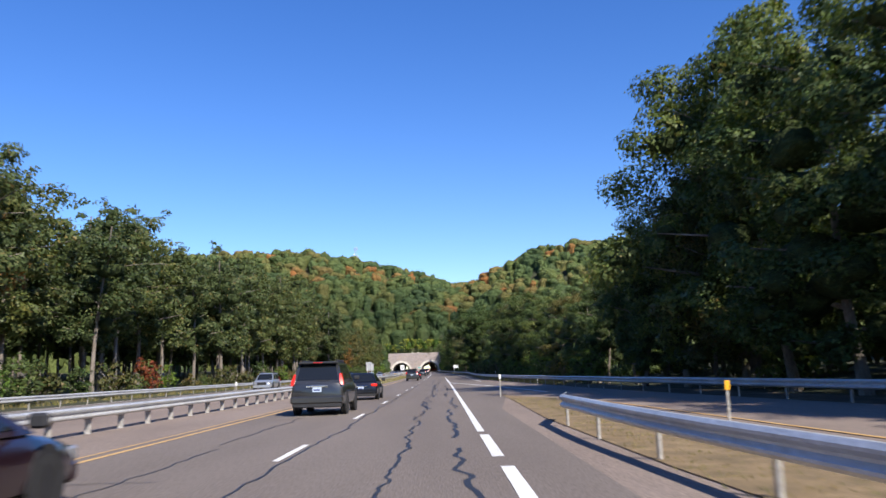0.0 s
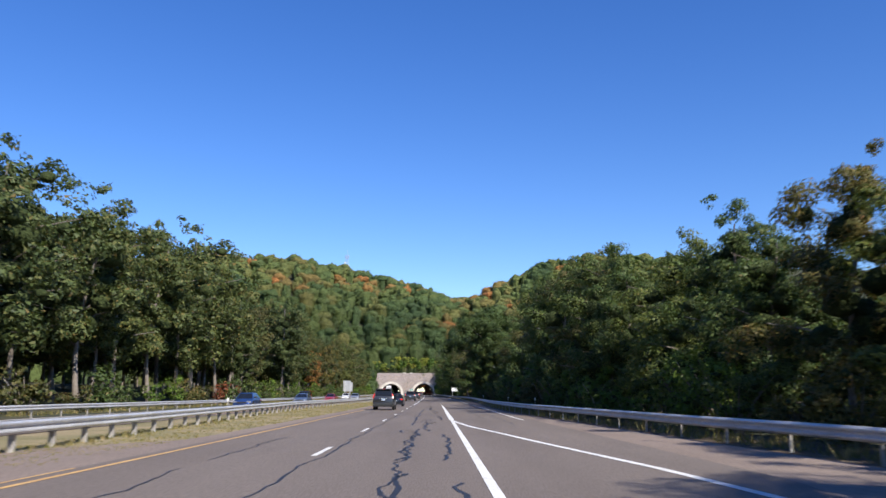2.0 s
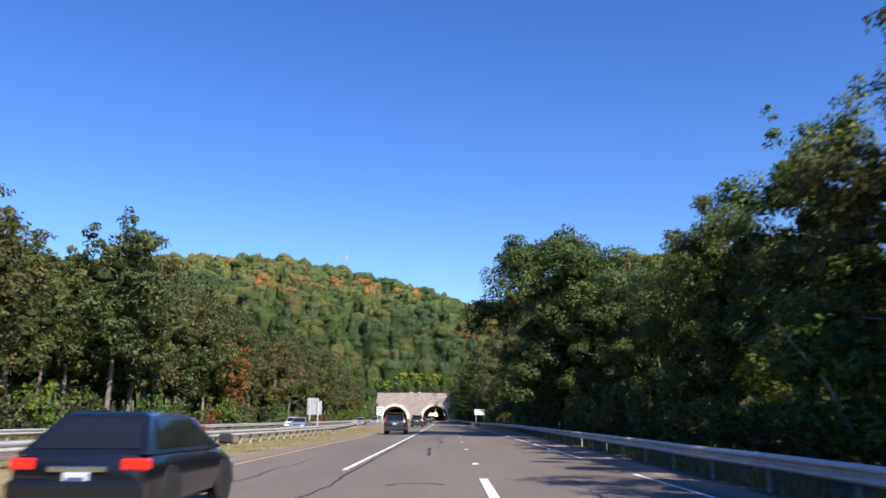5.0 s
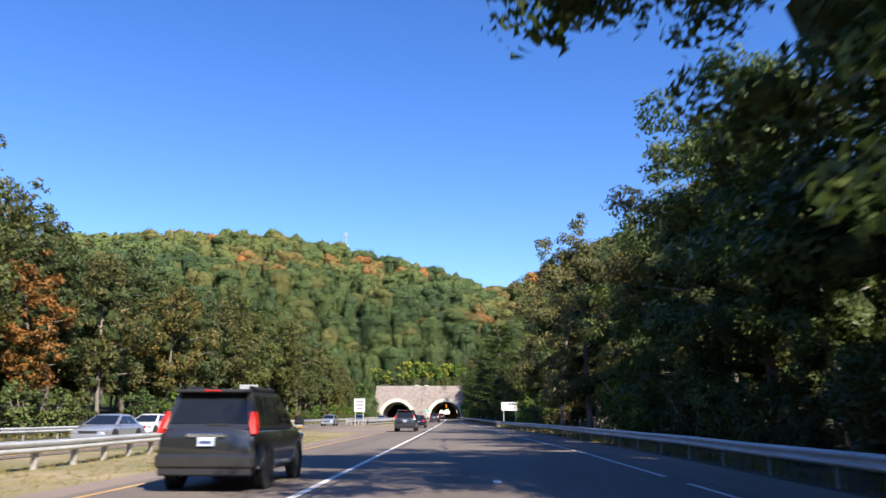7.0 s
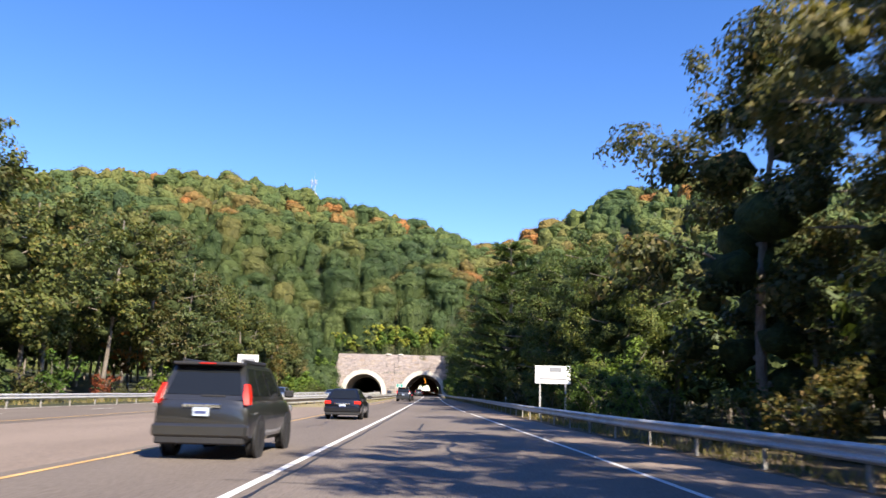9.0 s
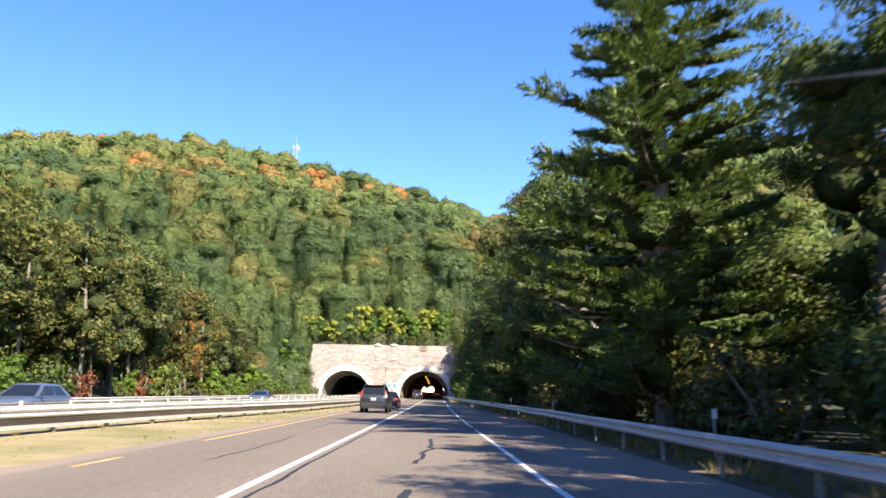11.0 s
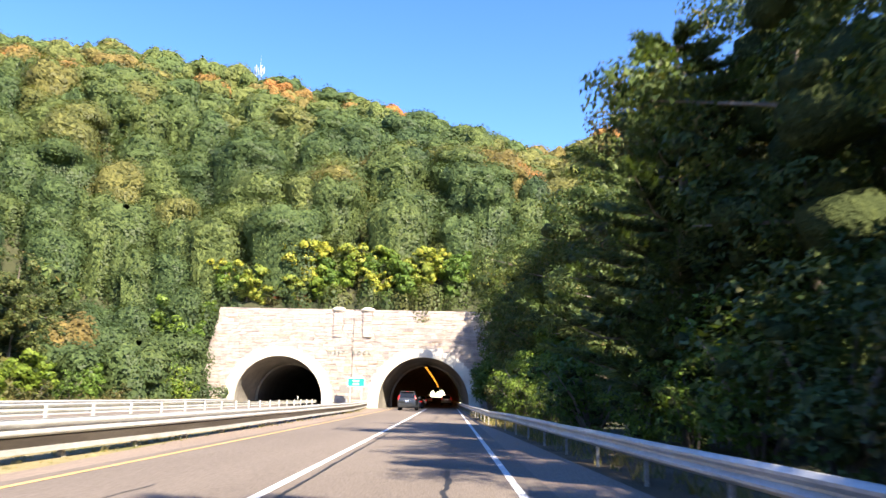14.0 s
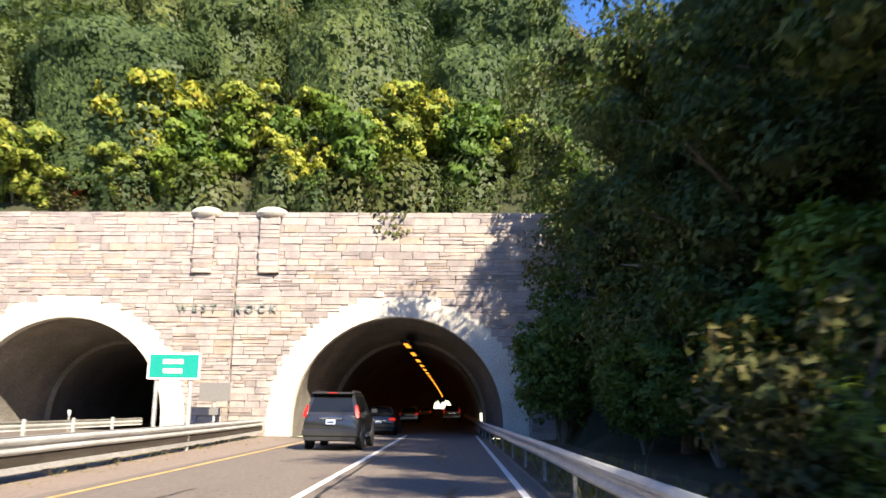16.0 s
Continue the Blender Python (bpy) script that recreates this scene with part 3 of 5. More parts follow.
    while z < TOP - 0.1:
        hgt = min(rng.choice([0.2, 0.27, 0.34, 0.4]), TOP - z)
        zc = z + hgt / 2
        lo = U0_BASE + (U0_TOP - U0_BASE) * max(0, zc) / TOP
        u = lo
        while u < U1 - 0.1:
            ln = min(rng.uniform(0.45, 1.6), U1 - u)
            a, b = u, u + ln
            u += ln
            skip = False
            for c, h, t in ARCHES:
                ho, to = h + 1.25, t + 1.15
                if zc < to:
                    w = ho * (1 - max(0, (zc - 0.7) / (to - 0.7)) ** 2) ** 0.5
                    l, r = c - w, c + w
                    if a >= l and b <= r:
                        skip = True
                    elif a < l < b:
                        b = l
                    elif a < r < b:
                        a = r
            for c in (-13.35, -9.9):
                if zc > 8.1 and a > c - 0.6 and b < c + 0.6:
                    skip = True
            if skip or b - a < 0.12:
                continue
            if a < -11.55 < b and zc < 10.4:
                parts_ab = [(a, -11.6), (-11.5, b)]
            else:
                parts_ab = [(a, b)]
            for a1, b1 in parts_ab:
                if b1 - a1 < 0.05:
                    continue
                # some blocks are laid as two thin ones
                cut = rng.uniform(0.4, 0.6) if hgt > 0.26 and rng.random() < 0.35 else 1.0
                for lo_h, hi_h in ((0.0, cut), (cut, 1.0)):
                    hh = hgt * (hi_h - lo_h)
                    if hh < 0.05:
                        continue
                    m = Matrix.Translation(((a1 + b1) / 2, 0.03, z + hgt * (lo_h + hi_h) / 2)) @ Matrix.Diagonal((b1 - a1 - 0.022, 0.2 + 0.1 * rng.random(), hh - 0.022, 1))
                    me = shared[rng.integers(10)]
                    if (a1 + b1) / 2 > -16.5 and count < 300:
                        link("stone", me, None, e, m=m)
                        count += 1
                    else:
                        base = len(far_v)
                        far_v.extend(m @ v.co for v in me.vertices)
                        far_f.extend(tuple(base + i for i in p.vertices) for p in me.polygons)
        z += hgt
    ob = pydata("stonework", far_v, far_f, M_STONE_FAR, e)
    ob["kind"] = "stuff"
    # cast letters between the arches, and drain stains stay plain
    cu = bpy.data.curves.new("lettering", 'FONT')
    cu.body = "WEST  ROCK"
    cu.size, cu.extrude, cu.align_x = 0.55, 0.03, 'CENTER'
    cu.space_character = 1.75
    tmp = new("lettering_curve", cu)
    me = bpy.data.meshes.new_from_object(tmp.evaluated_get(bpy.context.evaluated_depsgraph_get()))
    bpy.data.objects.remove(tmp)
    me.materials.clear()
    me.materials.append(M_BRONZE)
    ob = link("lettering", me, None, e, "weathered bronze letters")
    ob.matrix_basis = pose(-11.9, -0.2, 6.1, 90, 0, 0)
    return e


def stone_mat(name, island):
    m, nt, p = mat(name)
    if island:
        rnd = nt.nodes.new("ShaderNodeNewGeometry").outputs["Random Per Island"]
    else:
        rnd = nt.nodes.new("ShaderNodeObjectInfo").outputs["Random"]
    r = ramp(nt, rnd, [(0.0, (0.315, 0.27, 0.255)), (0.3, (0.365, 0.312, 0.295)), (0.6, (0.4, 0.342, 0.322)), (0.9, (0.415, 0.348, 0.305)), (1.0, (0.37, 0.285, 0.225))])
    geo = nt.nodes.new("ShaderNodeNewGeometry")
    a = noise_tex(nt, geo.outputs["Position"], 1.4, 5)
    b = noise_tex(nt, geo.outputs["Position"], 16, 4, 0.7)
    g = ramp(nt, a.outputs[0], [(0.3, (0.72, 0.72, 0.74)), (0.65, (1.12, 1.1, 1.06))])
    g2 = ramp(nt, b.outputs[0], [(0.3, (0.8, 0.8, 0.8)), (0.7, (1.15, 1.15, 1.15))])
    c = mix(nt, mix(nt, r.outputs[0], g.outputs[0], 1.0, 'MULTIPLY'), g2.outputs[0], 1.0, 'MULTIPLY')
    nt.links.new(c, p.inputs["Base Color"])
    p.inputs["Roughness"].default_value = 0.92
    bump(nt, p, b.outputs[0], 0.6, 0.03)
    return m


M_STONE, M_STONE_FAR = stone_mat("portal stone", False), stone_mat("portal stone joined", True)
M_MORTAR = two_scale("mortar", (0.3, 0.265, 0.24), (0.36, 0.32, 0.29), (0.4, 0.365, 0.33), 0.8, 14, 0.95, 0.3)
M_BLADE = leaf_mat("grass blades", [(0.0, (0.1, 0.125, 0.04)), (0.5, (0.19, 0.18, 0.075)), (1.0, (0.34, 0.28, 0.14))], None, 0.3)
M_BRONZE = two_scale("weathered bronze", (0.16, 0.2, 0.17), (0.2, 0.24, 0.2), (0.25, 0.28, 0.22), 3, 20, 0.7, 0.2)
portal()


# ---------- foliage ----------
def leaf_mesh(name, pts, nrm, size, material, rng, aspect=0.6, droop=0.0, most=0, species=None, along=None, wild=0.35):
    """Many small leaves, one blade each; along: the way that needles point."""
    size = np.broadcast_to(size, len(pts))
    if most and len(pts) > most:
        keep = rng.permutation(len(pts))[:most]
        pts, nrm, size = pts[keep], nrm[keep], size[keep]
        along = along[keep] if along is not None else None
    n = len(pts)
    nrm = nrm / np.maximum(np.linalg.norm(nrm, axis=1, keepdims=True), 1e-6)
    ref = rng.normal(size=(n, 3))
    face = nrm + wild * rng.normal(size=(n, 3))
    d = np.cross(face, ref) if along is None else along + 0.22 * ref
    d /= np.maximum(np.linalg.norm(d, axis=1, keepdims=True), 1e-6)
    d[:, 2] -= droop
    w = np.cross(d, face)
    w /= np.maximum(np.linalg.norm(w, axis=1, keepdims=True), 1e-6)
    L = (size * rng.uniform(0.6, 1.35, n))[:, None]
    v = np.empty((n, 3, 3), dtype=np.float32)
    v[:, 0] = pts - d * L * 0.4 + w * L * aspect * 0.55
    v[:, 1] = pts + d * L * 0.65
    v[:, 2] = pts - d * L * 0.4 - w * L * aspect * 0.55
    me = bpy.data.meshes.new(name)
    me.vertices.add(n * 3)
    me.vertices.foreach_set("co", v.ravel())
    me.loops.add(n * 3)
    me.loops.foreach_set("vertex_index", np.arange(n * 3, dtype=np.int32))
    me.polygons.add(n)
    me.polygons.foreach_set("loop_start", np.arange(0, n * 3, 3, dtype=np.int32))
    me.update(calc_edges=True)
    # leaves shade with the lump of foliage that they sit on
    me.attributes.new("custom_normal", 'FLOAT_VECTOR', 'POINT').data.foreach_set("vector", np.repeat(nrm, 3, axis=0).astype(np.float32).ravel())
    if species is not None:
        me.attributes.new("species", 'FLOAT', 'FACE').data.foreach_set("value", species.astype(np.float32))
    me.materials.append(material)
    return me


def ico(level):
    bm = bmesh.new()
    bmesh.ops.create_icosphere(bm, subdivisions=level, radius=1.0)
    v = np.array([p.co[:] for p in bm.verts])
    f = np.array([[p.index for p in q.verts] for q in bm.faces])
    bm.free()
    return v, f


ICO = {1: ico(1), 2: ico(2)}


def lumps(name, rng, centres, radii, material, level=2, flat=0.8):
    """Uneven closed lumps that block light and stand for shaded inner twigs and leaves."""
    v, f = ICO[level]
    vs = [c + v * rng.uniform(0.72, 1.1, (len(v), 1)) * r * np.array([1.05, 1.05, flat]) for c, r in zip(centres, radii)]
    fs = [f + len(v) * i for i in range(len(vs))]
    me = bpy.data.meshes.new(name)
    me.from_pydata(np.concatenate(vs).tolist(), [], np.concatenate(fs).tolist())
    me.polygons.foreach_set("use_smooth", np.ones(len(me.polygons), dtype=bool))
    me.materials.append(material)
    return me


def clump_leaves(rng, centres, radii, per, subs=7):
    """Points and facing of leaves on boughs: every bough a heap of smaller tufts, thickest on top."""
    ps, ns = [], []
    for c, r in zip(centres, radii):
        for _ in range(subs):
            a = rng.normal(size=3)
            a[2] = a[2] + 0.25
            a /= np.linalg.norm(a)
            q = r * rng.uniform(0.36, 0.6)
            mid = c + a * r * rng.uniform(0.55, 0.85) * np.array([1.05, 1.05, 0.95])
            k = max(5, int(per * q * q))
            d = rng.normal(size=(k, 3))
            d[:, 2] = np.where((d[:, 2] < -0.2) & (rng.random(k) < 0.4), -d[:, 2], d[:, 2])
            d /= np.linalg.norm(d, axis=1, keepdims=True)
            rad = q * (0.55 + 0.6 * rng.random(k) ** 0.7)
            ps.append(mid + d * rad[:, None] * np.array([1.15, 1.15, 0.85]))
            ns.append(d * 0.8 + a * 0.4 + 0.22 * rng.normal(size=(k, 3)) + np.array([0, 0, 0.22]))
    return np.concatenate(ps), np.concatenate(ns)


def tube(bm, path, radii, seg=7):
    rows = []
    for i, (p, r) in enumerate(zip(path, radii)):
        p = Vector(p)
        d = (Vector(path[min(i + 1, len(path) - 1)]) - Vector(path[max(i - 1, 0)])).normalized()
        a = d.orthogonal().normalized()
        b = d.cross(a)
        rows.append([bm.verts.new(p + (a * math.cos(t) + b * math.sin(t)) * r) for t in (2 * math.pi * j / seg for j in range(seg))])
    for r0, r1 in zip(rows[:-1], rows[1:]):
        for j in range(seg):
            bm.faces.new((r0[j], r0[(j + 1) % seg], r1[(j + 1) % seg], r1[j]))
    bm.faces.new(rows[0][::-1])
    bm.faces.new(rows[-1])


def crown_dome(rng, seg, rings):
    """The billowed outside of one crown, radius 1: the hull of a dozen leafy lumps."""
    lumps = rng.normal(size=(16, 3))
    lumps[:, 2] = np.abs(lumps[:, 2]) * 0.9 - 0.25
    lumps /= np.linalg.norm(lumps, axis=1, keepdims=True)
    lumps *= rng.uniform(0.55, 0.75, (16, 1))
    size = rng.uniform(0.3, 0.46, 16)
    vs = []
    for i in range(rings):
        phi = 0.12 + 1.65 * i / (rings - 1)
        for j in range(seg):
            th = 6.2832 * (j + 0.5 * (i % 2)) / seg
            d = np.array([math.sin(phi) * math.cos(th), math.sin(phi) * math.sin(th), math.cos(phi)])
            along = lumps @ d
            h2 = size ** 2 - (np.sum(lumps ** 2, axis=1) - along ** 2)
            hit = np.where(h2 > 0, along + np.sqrt(np.maximum(h2, 0)), 0)
            vs.append(d * max(0.62, hit.max()))
    for j in range(seg):
        th = 6.2832 * (j + 0.5 * (rings % 2)) / seg
        q = rng.uniform(0.68, 0.86)
        vs.append(np.array([q * math.cos(th), q * math.sin(th), -1.9]))
    vs = np.array(vs)
    fs = []
    for i in range(rings):
        for j in range(seg):
            a, b = i * seg + j, i * seg + (j + 1) % seg
            fs.append((a, a + seg, b + seg, b))
    fs = np.array(fs)
    nn = np.zeros_like(vs)
    fn = np.cross(vs[fs[:, 2]] - vs[fs[:, 0]], vs[fs[:, 3]] - vs[fs[:, 1]])
    for c in range(4):
        np.add.at(nn, fs[:, c], fn)
    nn *= np.sign(np.sum(nn * vs, axis=1, keepdims=True))
    nn /= np.maximum(np.linalg.norm(nn, axis=1, keepdims=True), 1e-6)
    return vs, fs, nn


def broadleaf(seed, H, R, z0, leaf, most, material, trunk_r=0.22, lean=0.06, core=1.0, level=2):
    """A broadleaved tree, H high: tapered trunk with limbs, a crown of leafy boughs round dark lumps for the shaded
    inside.
    """
    rng = np.random.default_rng(seed)
    tree = new("tree")
    bm = bmesh.new()
    lx, ly = rng.normal(size=2) * lean
    bow = rng.normal(size=2) * 0.25
    tp = lambda q: np.array([lx * H * q + bow[0] * math.sin(q * 5), ly * H * q + bow[1] * math.sin(q * 4), H * q])
    tube(bm, [tp(q) - (np.array([0, 0, 0.4]) if q == 0 else 0) for q in np.linspace(0, 0.9, 9)], [trunk_r * (1.35 if q == 0 else 1 - 0.85 * q) for q in np.linspace(0, 0.9, 9)], 8)
    centres, radii, inner, inner_r = [], [], [], []
    n_limb = 15
    for i in range(n_limb):
        q = z0 / H + (0.9 - z0 / H) * (i + rng.random() * 0.8) / n_limb
        a = i * 2.4 + rng.normal() * 0.4
        prof = math.sin(math.pi * min(1, max(0.06, (q * H - z0 * 0.8) / (H - z0 * 0.8) * 0.84 + 0.12))) ** 0.7
        ln = R * prof * rng.uniform(0.6, 1.05)
        p0 = tp(q * 0.93)
        rise = rng.uniform(0.1, 0.5) * ln
        p1 = p0 + np.array([math.cos(a) * ln * 0.5, math.sin(a) * ln * 0.5, rise * 0.7])
        p2 = p0 + np.array([math.cos(a) * ln, math.sin(a) * ln, rise])
        r0 = trunk_r * 0.42 * (1.15 - q)
        tube(bm, [p0, p1, p2], [r0 + 0.02, r0 * 0.6 + 0.015, 0.02], 5)
        for f in (0.42, 0.7, 0.98) if R < 7 else (0.35, 0.5, 0.62, 0.74, 0.86, 1.0):
            centres.append(p0 + (p2 - p0) * f + rng.normal(size=3) * R * np.array([0.11, 0.11, 0.15]))
            radii.append(R * rng.uniform(0.14, 0.27) * (0.75 + 0.35 * prof) * (1 if R < 7 else 0.8))
            if f < 0.9:
                inner.append(centres[-1])
                inner_r.append(radii[-1] * 0.46)
        inner.append(p0 + (p2 - p0) * 0.3)
        inner_r.append(core * R * 0.2 * prof + 0.1)
    for k in range(6):
        centres.append(tp(0.82 + 0.035 * k) + rng.normal(size=3) * np.array([R * 0.2, R * 0.2, 0.2]))
        radii.append(R * rng.uniform(0.15, 0.26) * (1.05 - 0.1 * k))
    part("trunk", bm, M_BARK, tree)
    ps, ns = clump_leaves(rng, centres, radii, 2500, 6)
    link("crown", leaf_mesh("crown", ps, ns, leaf, material, rng, most=most), None, tree)
    link("inner_foliage", lumps("inner_foliage", rng, inner, inner_r, M_INNER_SHADE, level), None, tree, "dark lumps for the shaded inner leaves and twigs")
    return tree


def pine(seed, H, R, z0, leaf, most):
    """A white pine: straight trunk, whorls of level limbs, flat sprays of upswept needle plumes."""
    rng = np.random.default_rng(seed)
    tree = new("pine_tree")
    bm = bmesh.new()
    tube(bm, [(0, 0, -0.4), (0, 0, H * 0.3), (0.1, 0, H * 0.6), (0, 0.1, H)], [0.34, 0.26, 0.16, 0.03], 8)
    ps, ns, ds, inner, inner_r = [], [], [], [], []
    z = z0
    while z < H * 0.97:
        q = (z - z0) / (H - z0)
        turn = rng.random() * 6.28
        for j in range(5):
            a = turn + j * 1.257 + rng.normal() * 0.2
            ln = R * (1 - q) ** 0.6 * rng.uniform(0.65, 1.15) + 0.5
            out = np.array([math.cos(a), math.sin(a), 0.0])
            side = np.array([-out[1], out[0], 0.0])
            tip = out * ln + np.array([0, 0, z + ln * rng.uniform(0.08, 0.26)])
            tube(bm, [(0, 0, z), out * ln * 0.6 + np.array([0, 0, z + ln * 0.03]), tip], [0.07, 0.045, 0.015], 5)
            for f in np.arange(0.3, 1.04, 0.12):
                p = np.array([tip[0] * f, tip[1] * f, z + (tip[2] - z) * f ** 1.8])
                for sd in (-1, 0, 1):
                    if sd == 0 and f < 0.85:
                        continue
                    d = out * 0.75 + side * sd * rng.uniform(0.6, 1.0) + np.array([0, 0, rng.uniform(0.15, 0.5)])
                    d /= np.linalg.norm(d)
                    pl = rng.uniform(0.7, 1.25) * (1.15 - 0.45 * f) * min(1.3, 0.4 + ln * 0.22)
                    k = int(150 * pl)
                    e = rng.normal(size=(k, 3))
                    e -= (e @ d)[:, None] * d
                    e /= np.linalg.norm(e, axis=1, keepdims=True)
                    t = rng.random((k, 1)) ** 0.8
                    ps.append(p + d * t * pl + e * (0.05 + 0.13 * rng.random((k, 1))) * (1.1 - 0.5 * t))
                    ns.append(e * 0.8 + np.array([0, 0, 0.5]))
                    ds.append(d * 0.9 + e * 0.55)
                if f < 0.8:
                    inner.append(p + np.array([0, 0, 0.02]))
                    inner_r.append(0.2 + 0.22 * ln * 0.2)
        z += rng.uniform(0.75, 1.25)
    for k in range(6):
        inner.append(np.array([0, 0, z0 + (H - z0) * (0.08 + 0.13 * k)]))
        inner_r.append(R * 0.42 * (1 - 0.13 * k))
    part("trunk", bm, M_BARK, tree)
    link("crown", leaf_mesh("crown", np.concatenate(ps), np.concatenate(ns), leaf, M_NEEDLE, rng, 0.2, most=most, along=np.concatenate(ds)), None, tree)
    link("inner_foliage", lumps("inner_foliage", rng, inner, inner_r, M_INNER_SHADE, 1, 0.5), None, tree, "dark lumps for the shaded inner twigs")
    return tree


def shrub(seed, H, R, leaf, most, material, name="shrub"):
    rng = np.random.default_rng(seed)
    bush = new(name)
    bm = bmesh.new()
    centres, radii = [], []
    for i in range(8):
        a = rng.random() * 6.28
        ln = R * rng.uniform(0.3, 0.9)
        h = H * rng.uniform(0.5, 0.92)
        tip = np.array([math.cos(a) * ln, math.sin(a) * ln, h])
        tube(bm, [(0, 0, -0.2), tip * 0.5 + np.array([0, 0, h * 0.1]), tip], [0.05, 0.035, 0.01], 5)
        for f in (0.4, 0.68, 0.97):
            centres.append(tip * f + rng.normal(size=3) * R * 0.12)
            radii.append(min(R, H) * rng.uniform(0.2, 0.36))
    part("stem", bm, M_BARK, bush)
    ps, ns = clump_leaves(rng, centres, radii, 4000, 5)
    link("foliage", leaf_mesh("foliage", ps, ns, leaf, material, rng, most=most), None, bush)
    link("inner_foliage", lumps("inner_foliage", rng, centres, [r * 0.36 for r in radii], M_INNER_SHADE, 1), None, bush, "dark lumps for the shaded inner leaves")
    return bush


def plant(proto, x, y, scale, rng, label, category, group, sink=0.0):
    m = Matrix.LocRotScale((x, y, ground_z(x, y) - sink), Euler((0, 0, rng.random() * 6.28)), None)
    sx = scale * rng.uniform(0.92, 1.08)
    if proto.get("used"):
        ob = copy_thing(proto, m)
    else:
        ob = proto
        proto["used"] = 1
        ob.matrix_basis = m
    ob.scale = (sx, sx * rng.uniform(0.95, 1.05), scale)
    return tagged(ob, label, category, group)


R_NEAR = [broadleaf(21, 16, 5.4, 1.6, 0.19, 26000, M_LEAF, 0.25), broadleaf(22, 16, 5.0, 2.2, 0.19, 25000, M_LEAF, 0.22), broadleaf(23, 16, 5.6, 1.4, 0.19, 26000, M_LEAF, 0.24)]
R_OAK = broadleaf(27, 19, 7.8, 2.5, 0.22, 70000, M_LEAF, 0.4)
R_OLIVE = broadleaf(24, 16, 5.0, 1.6, 0.2, 24000, M_LEAF_OLIVE, 0.22)
PINE = pine(26, 16, 5.0, 1.4, 0.24, 60000)
L_TREES = [broadleaf(31, 18, 5.2, 4.6, 0.3, 9000, M_LEAF_FAR, 0.24, level=1), broadleaf(32, 18, 4.8, 5.6, 0.3, 8600, M_LEAF_FAR, 0.22, level=1), broadleaf(33, 18, 5.4, 4.2, 0.3, 9000, M_LEAF_OLIVE, 0.24, level=1), broadleaf(34, 18, 5.0, 5.0, 0.3, 8600, M_LEAF_FAR, 0.22, level=1)]
L_ORANGE = broadleaf(35, 14, 3.6, 3.0, 0.28, 6000, M_LEAF_ORANGE, 0.16, core=0.7, level=1)
R_FINE = [broadleaf(28, 16, 5.3, 1.4, 0.16, 34000, M_LEAF, 0.24), broadleaf(29, 16, 5.0, 1.6, 0.16, 34000, M_LEAF, 0.22)]
R_GOLD = broadleaf(30, 17, 4.8, 2.5, 0.2, 22000, M_LEAF_LOCUST, 0.22, core=0.5)
SHRUBS = [shrub(41, 2.6, 1.9, 0.2, 1100, M_LEAF), shrub(42, 3.0, 1.7, 0.2, 1100, M_LEAF_LIME), shrub(43, 2.2, 1.6, 0.2, 1000, M_LEAF_OLIVE)]
R_SHRUBS = [shrub(48, 2.6, 1.9, 0.11, 3200, M_LEAF), shrub(49, 3.0, 1.7, 0.11, 3200, M_LEAF_LIME), shrub(50, 2.2, 1.6, 0.11, 3000, M_LEAF_OLIVE)]
RED_SHRUB = shrub(44, 2.6, 1.4, 0.17, 1400, M_LEAF_RED)
YELLOW_SHRUB = shrub(45, 5.0, 2.6, 0.3, 6500, M_LEAF_YELLOW)
BUSH = shrub(47, 5.0, 2.5, 0.15, 12000, M_LEAF_LIME)
LIME_SHRUB = shrub(46, 5.0, 2.4, 0.28, 6500, M_LEAF_LIME)
DEEP = []   # trees behind the front rows: x, y, height

H_R = [(-30, 15), (0, 15.5), (30, 16), (44, 15), (51, 9), (75, 9.5), (95, 10.5), (112, 12.5), (130, 13), (145, 11.5), (170, 12), (195, 13), (206, 14), (216, 16.5), (231, 17), (241, 16.5), (245, 9), (256, 8.5), (261, 18), (276, 18), (284, 11), (291, 11), (303, 13), (314, 14), (318, 14), (324, 16.5), (350, 17), (358, 16), (364, 17.5), (376, 17), (384, 15), (396, 18), (408, 18), (414, 15), (428, 15), (432, 17), (440, 18), (448, 17), (475, 18)]
SUN_LANES = [(6.9, 374, 3.5), (7.5, 346, 3.0), (0.5, 394, 3.5), (4.0, 386, 4.0), (6.7, 292, 3.5), (8.0, 438, 3.5), (2.5, 430, 3.0), (5.5, 365, 3.0)]   # thin places where sunlight falls through: u, s, half width


def in_lane(u, s, near=0.0):
    for u0, s0, half in SUN_LANES:
        d = s0 - s
        if near < d < 17 and abs((u - u0) - 0.67 * d) < half:
            return True
    return False


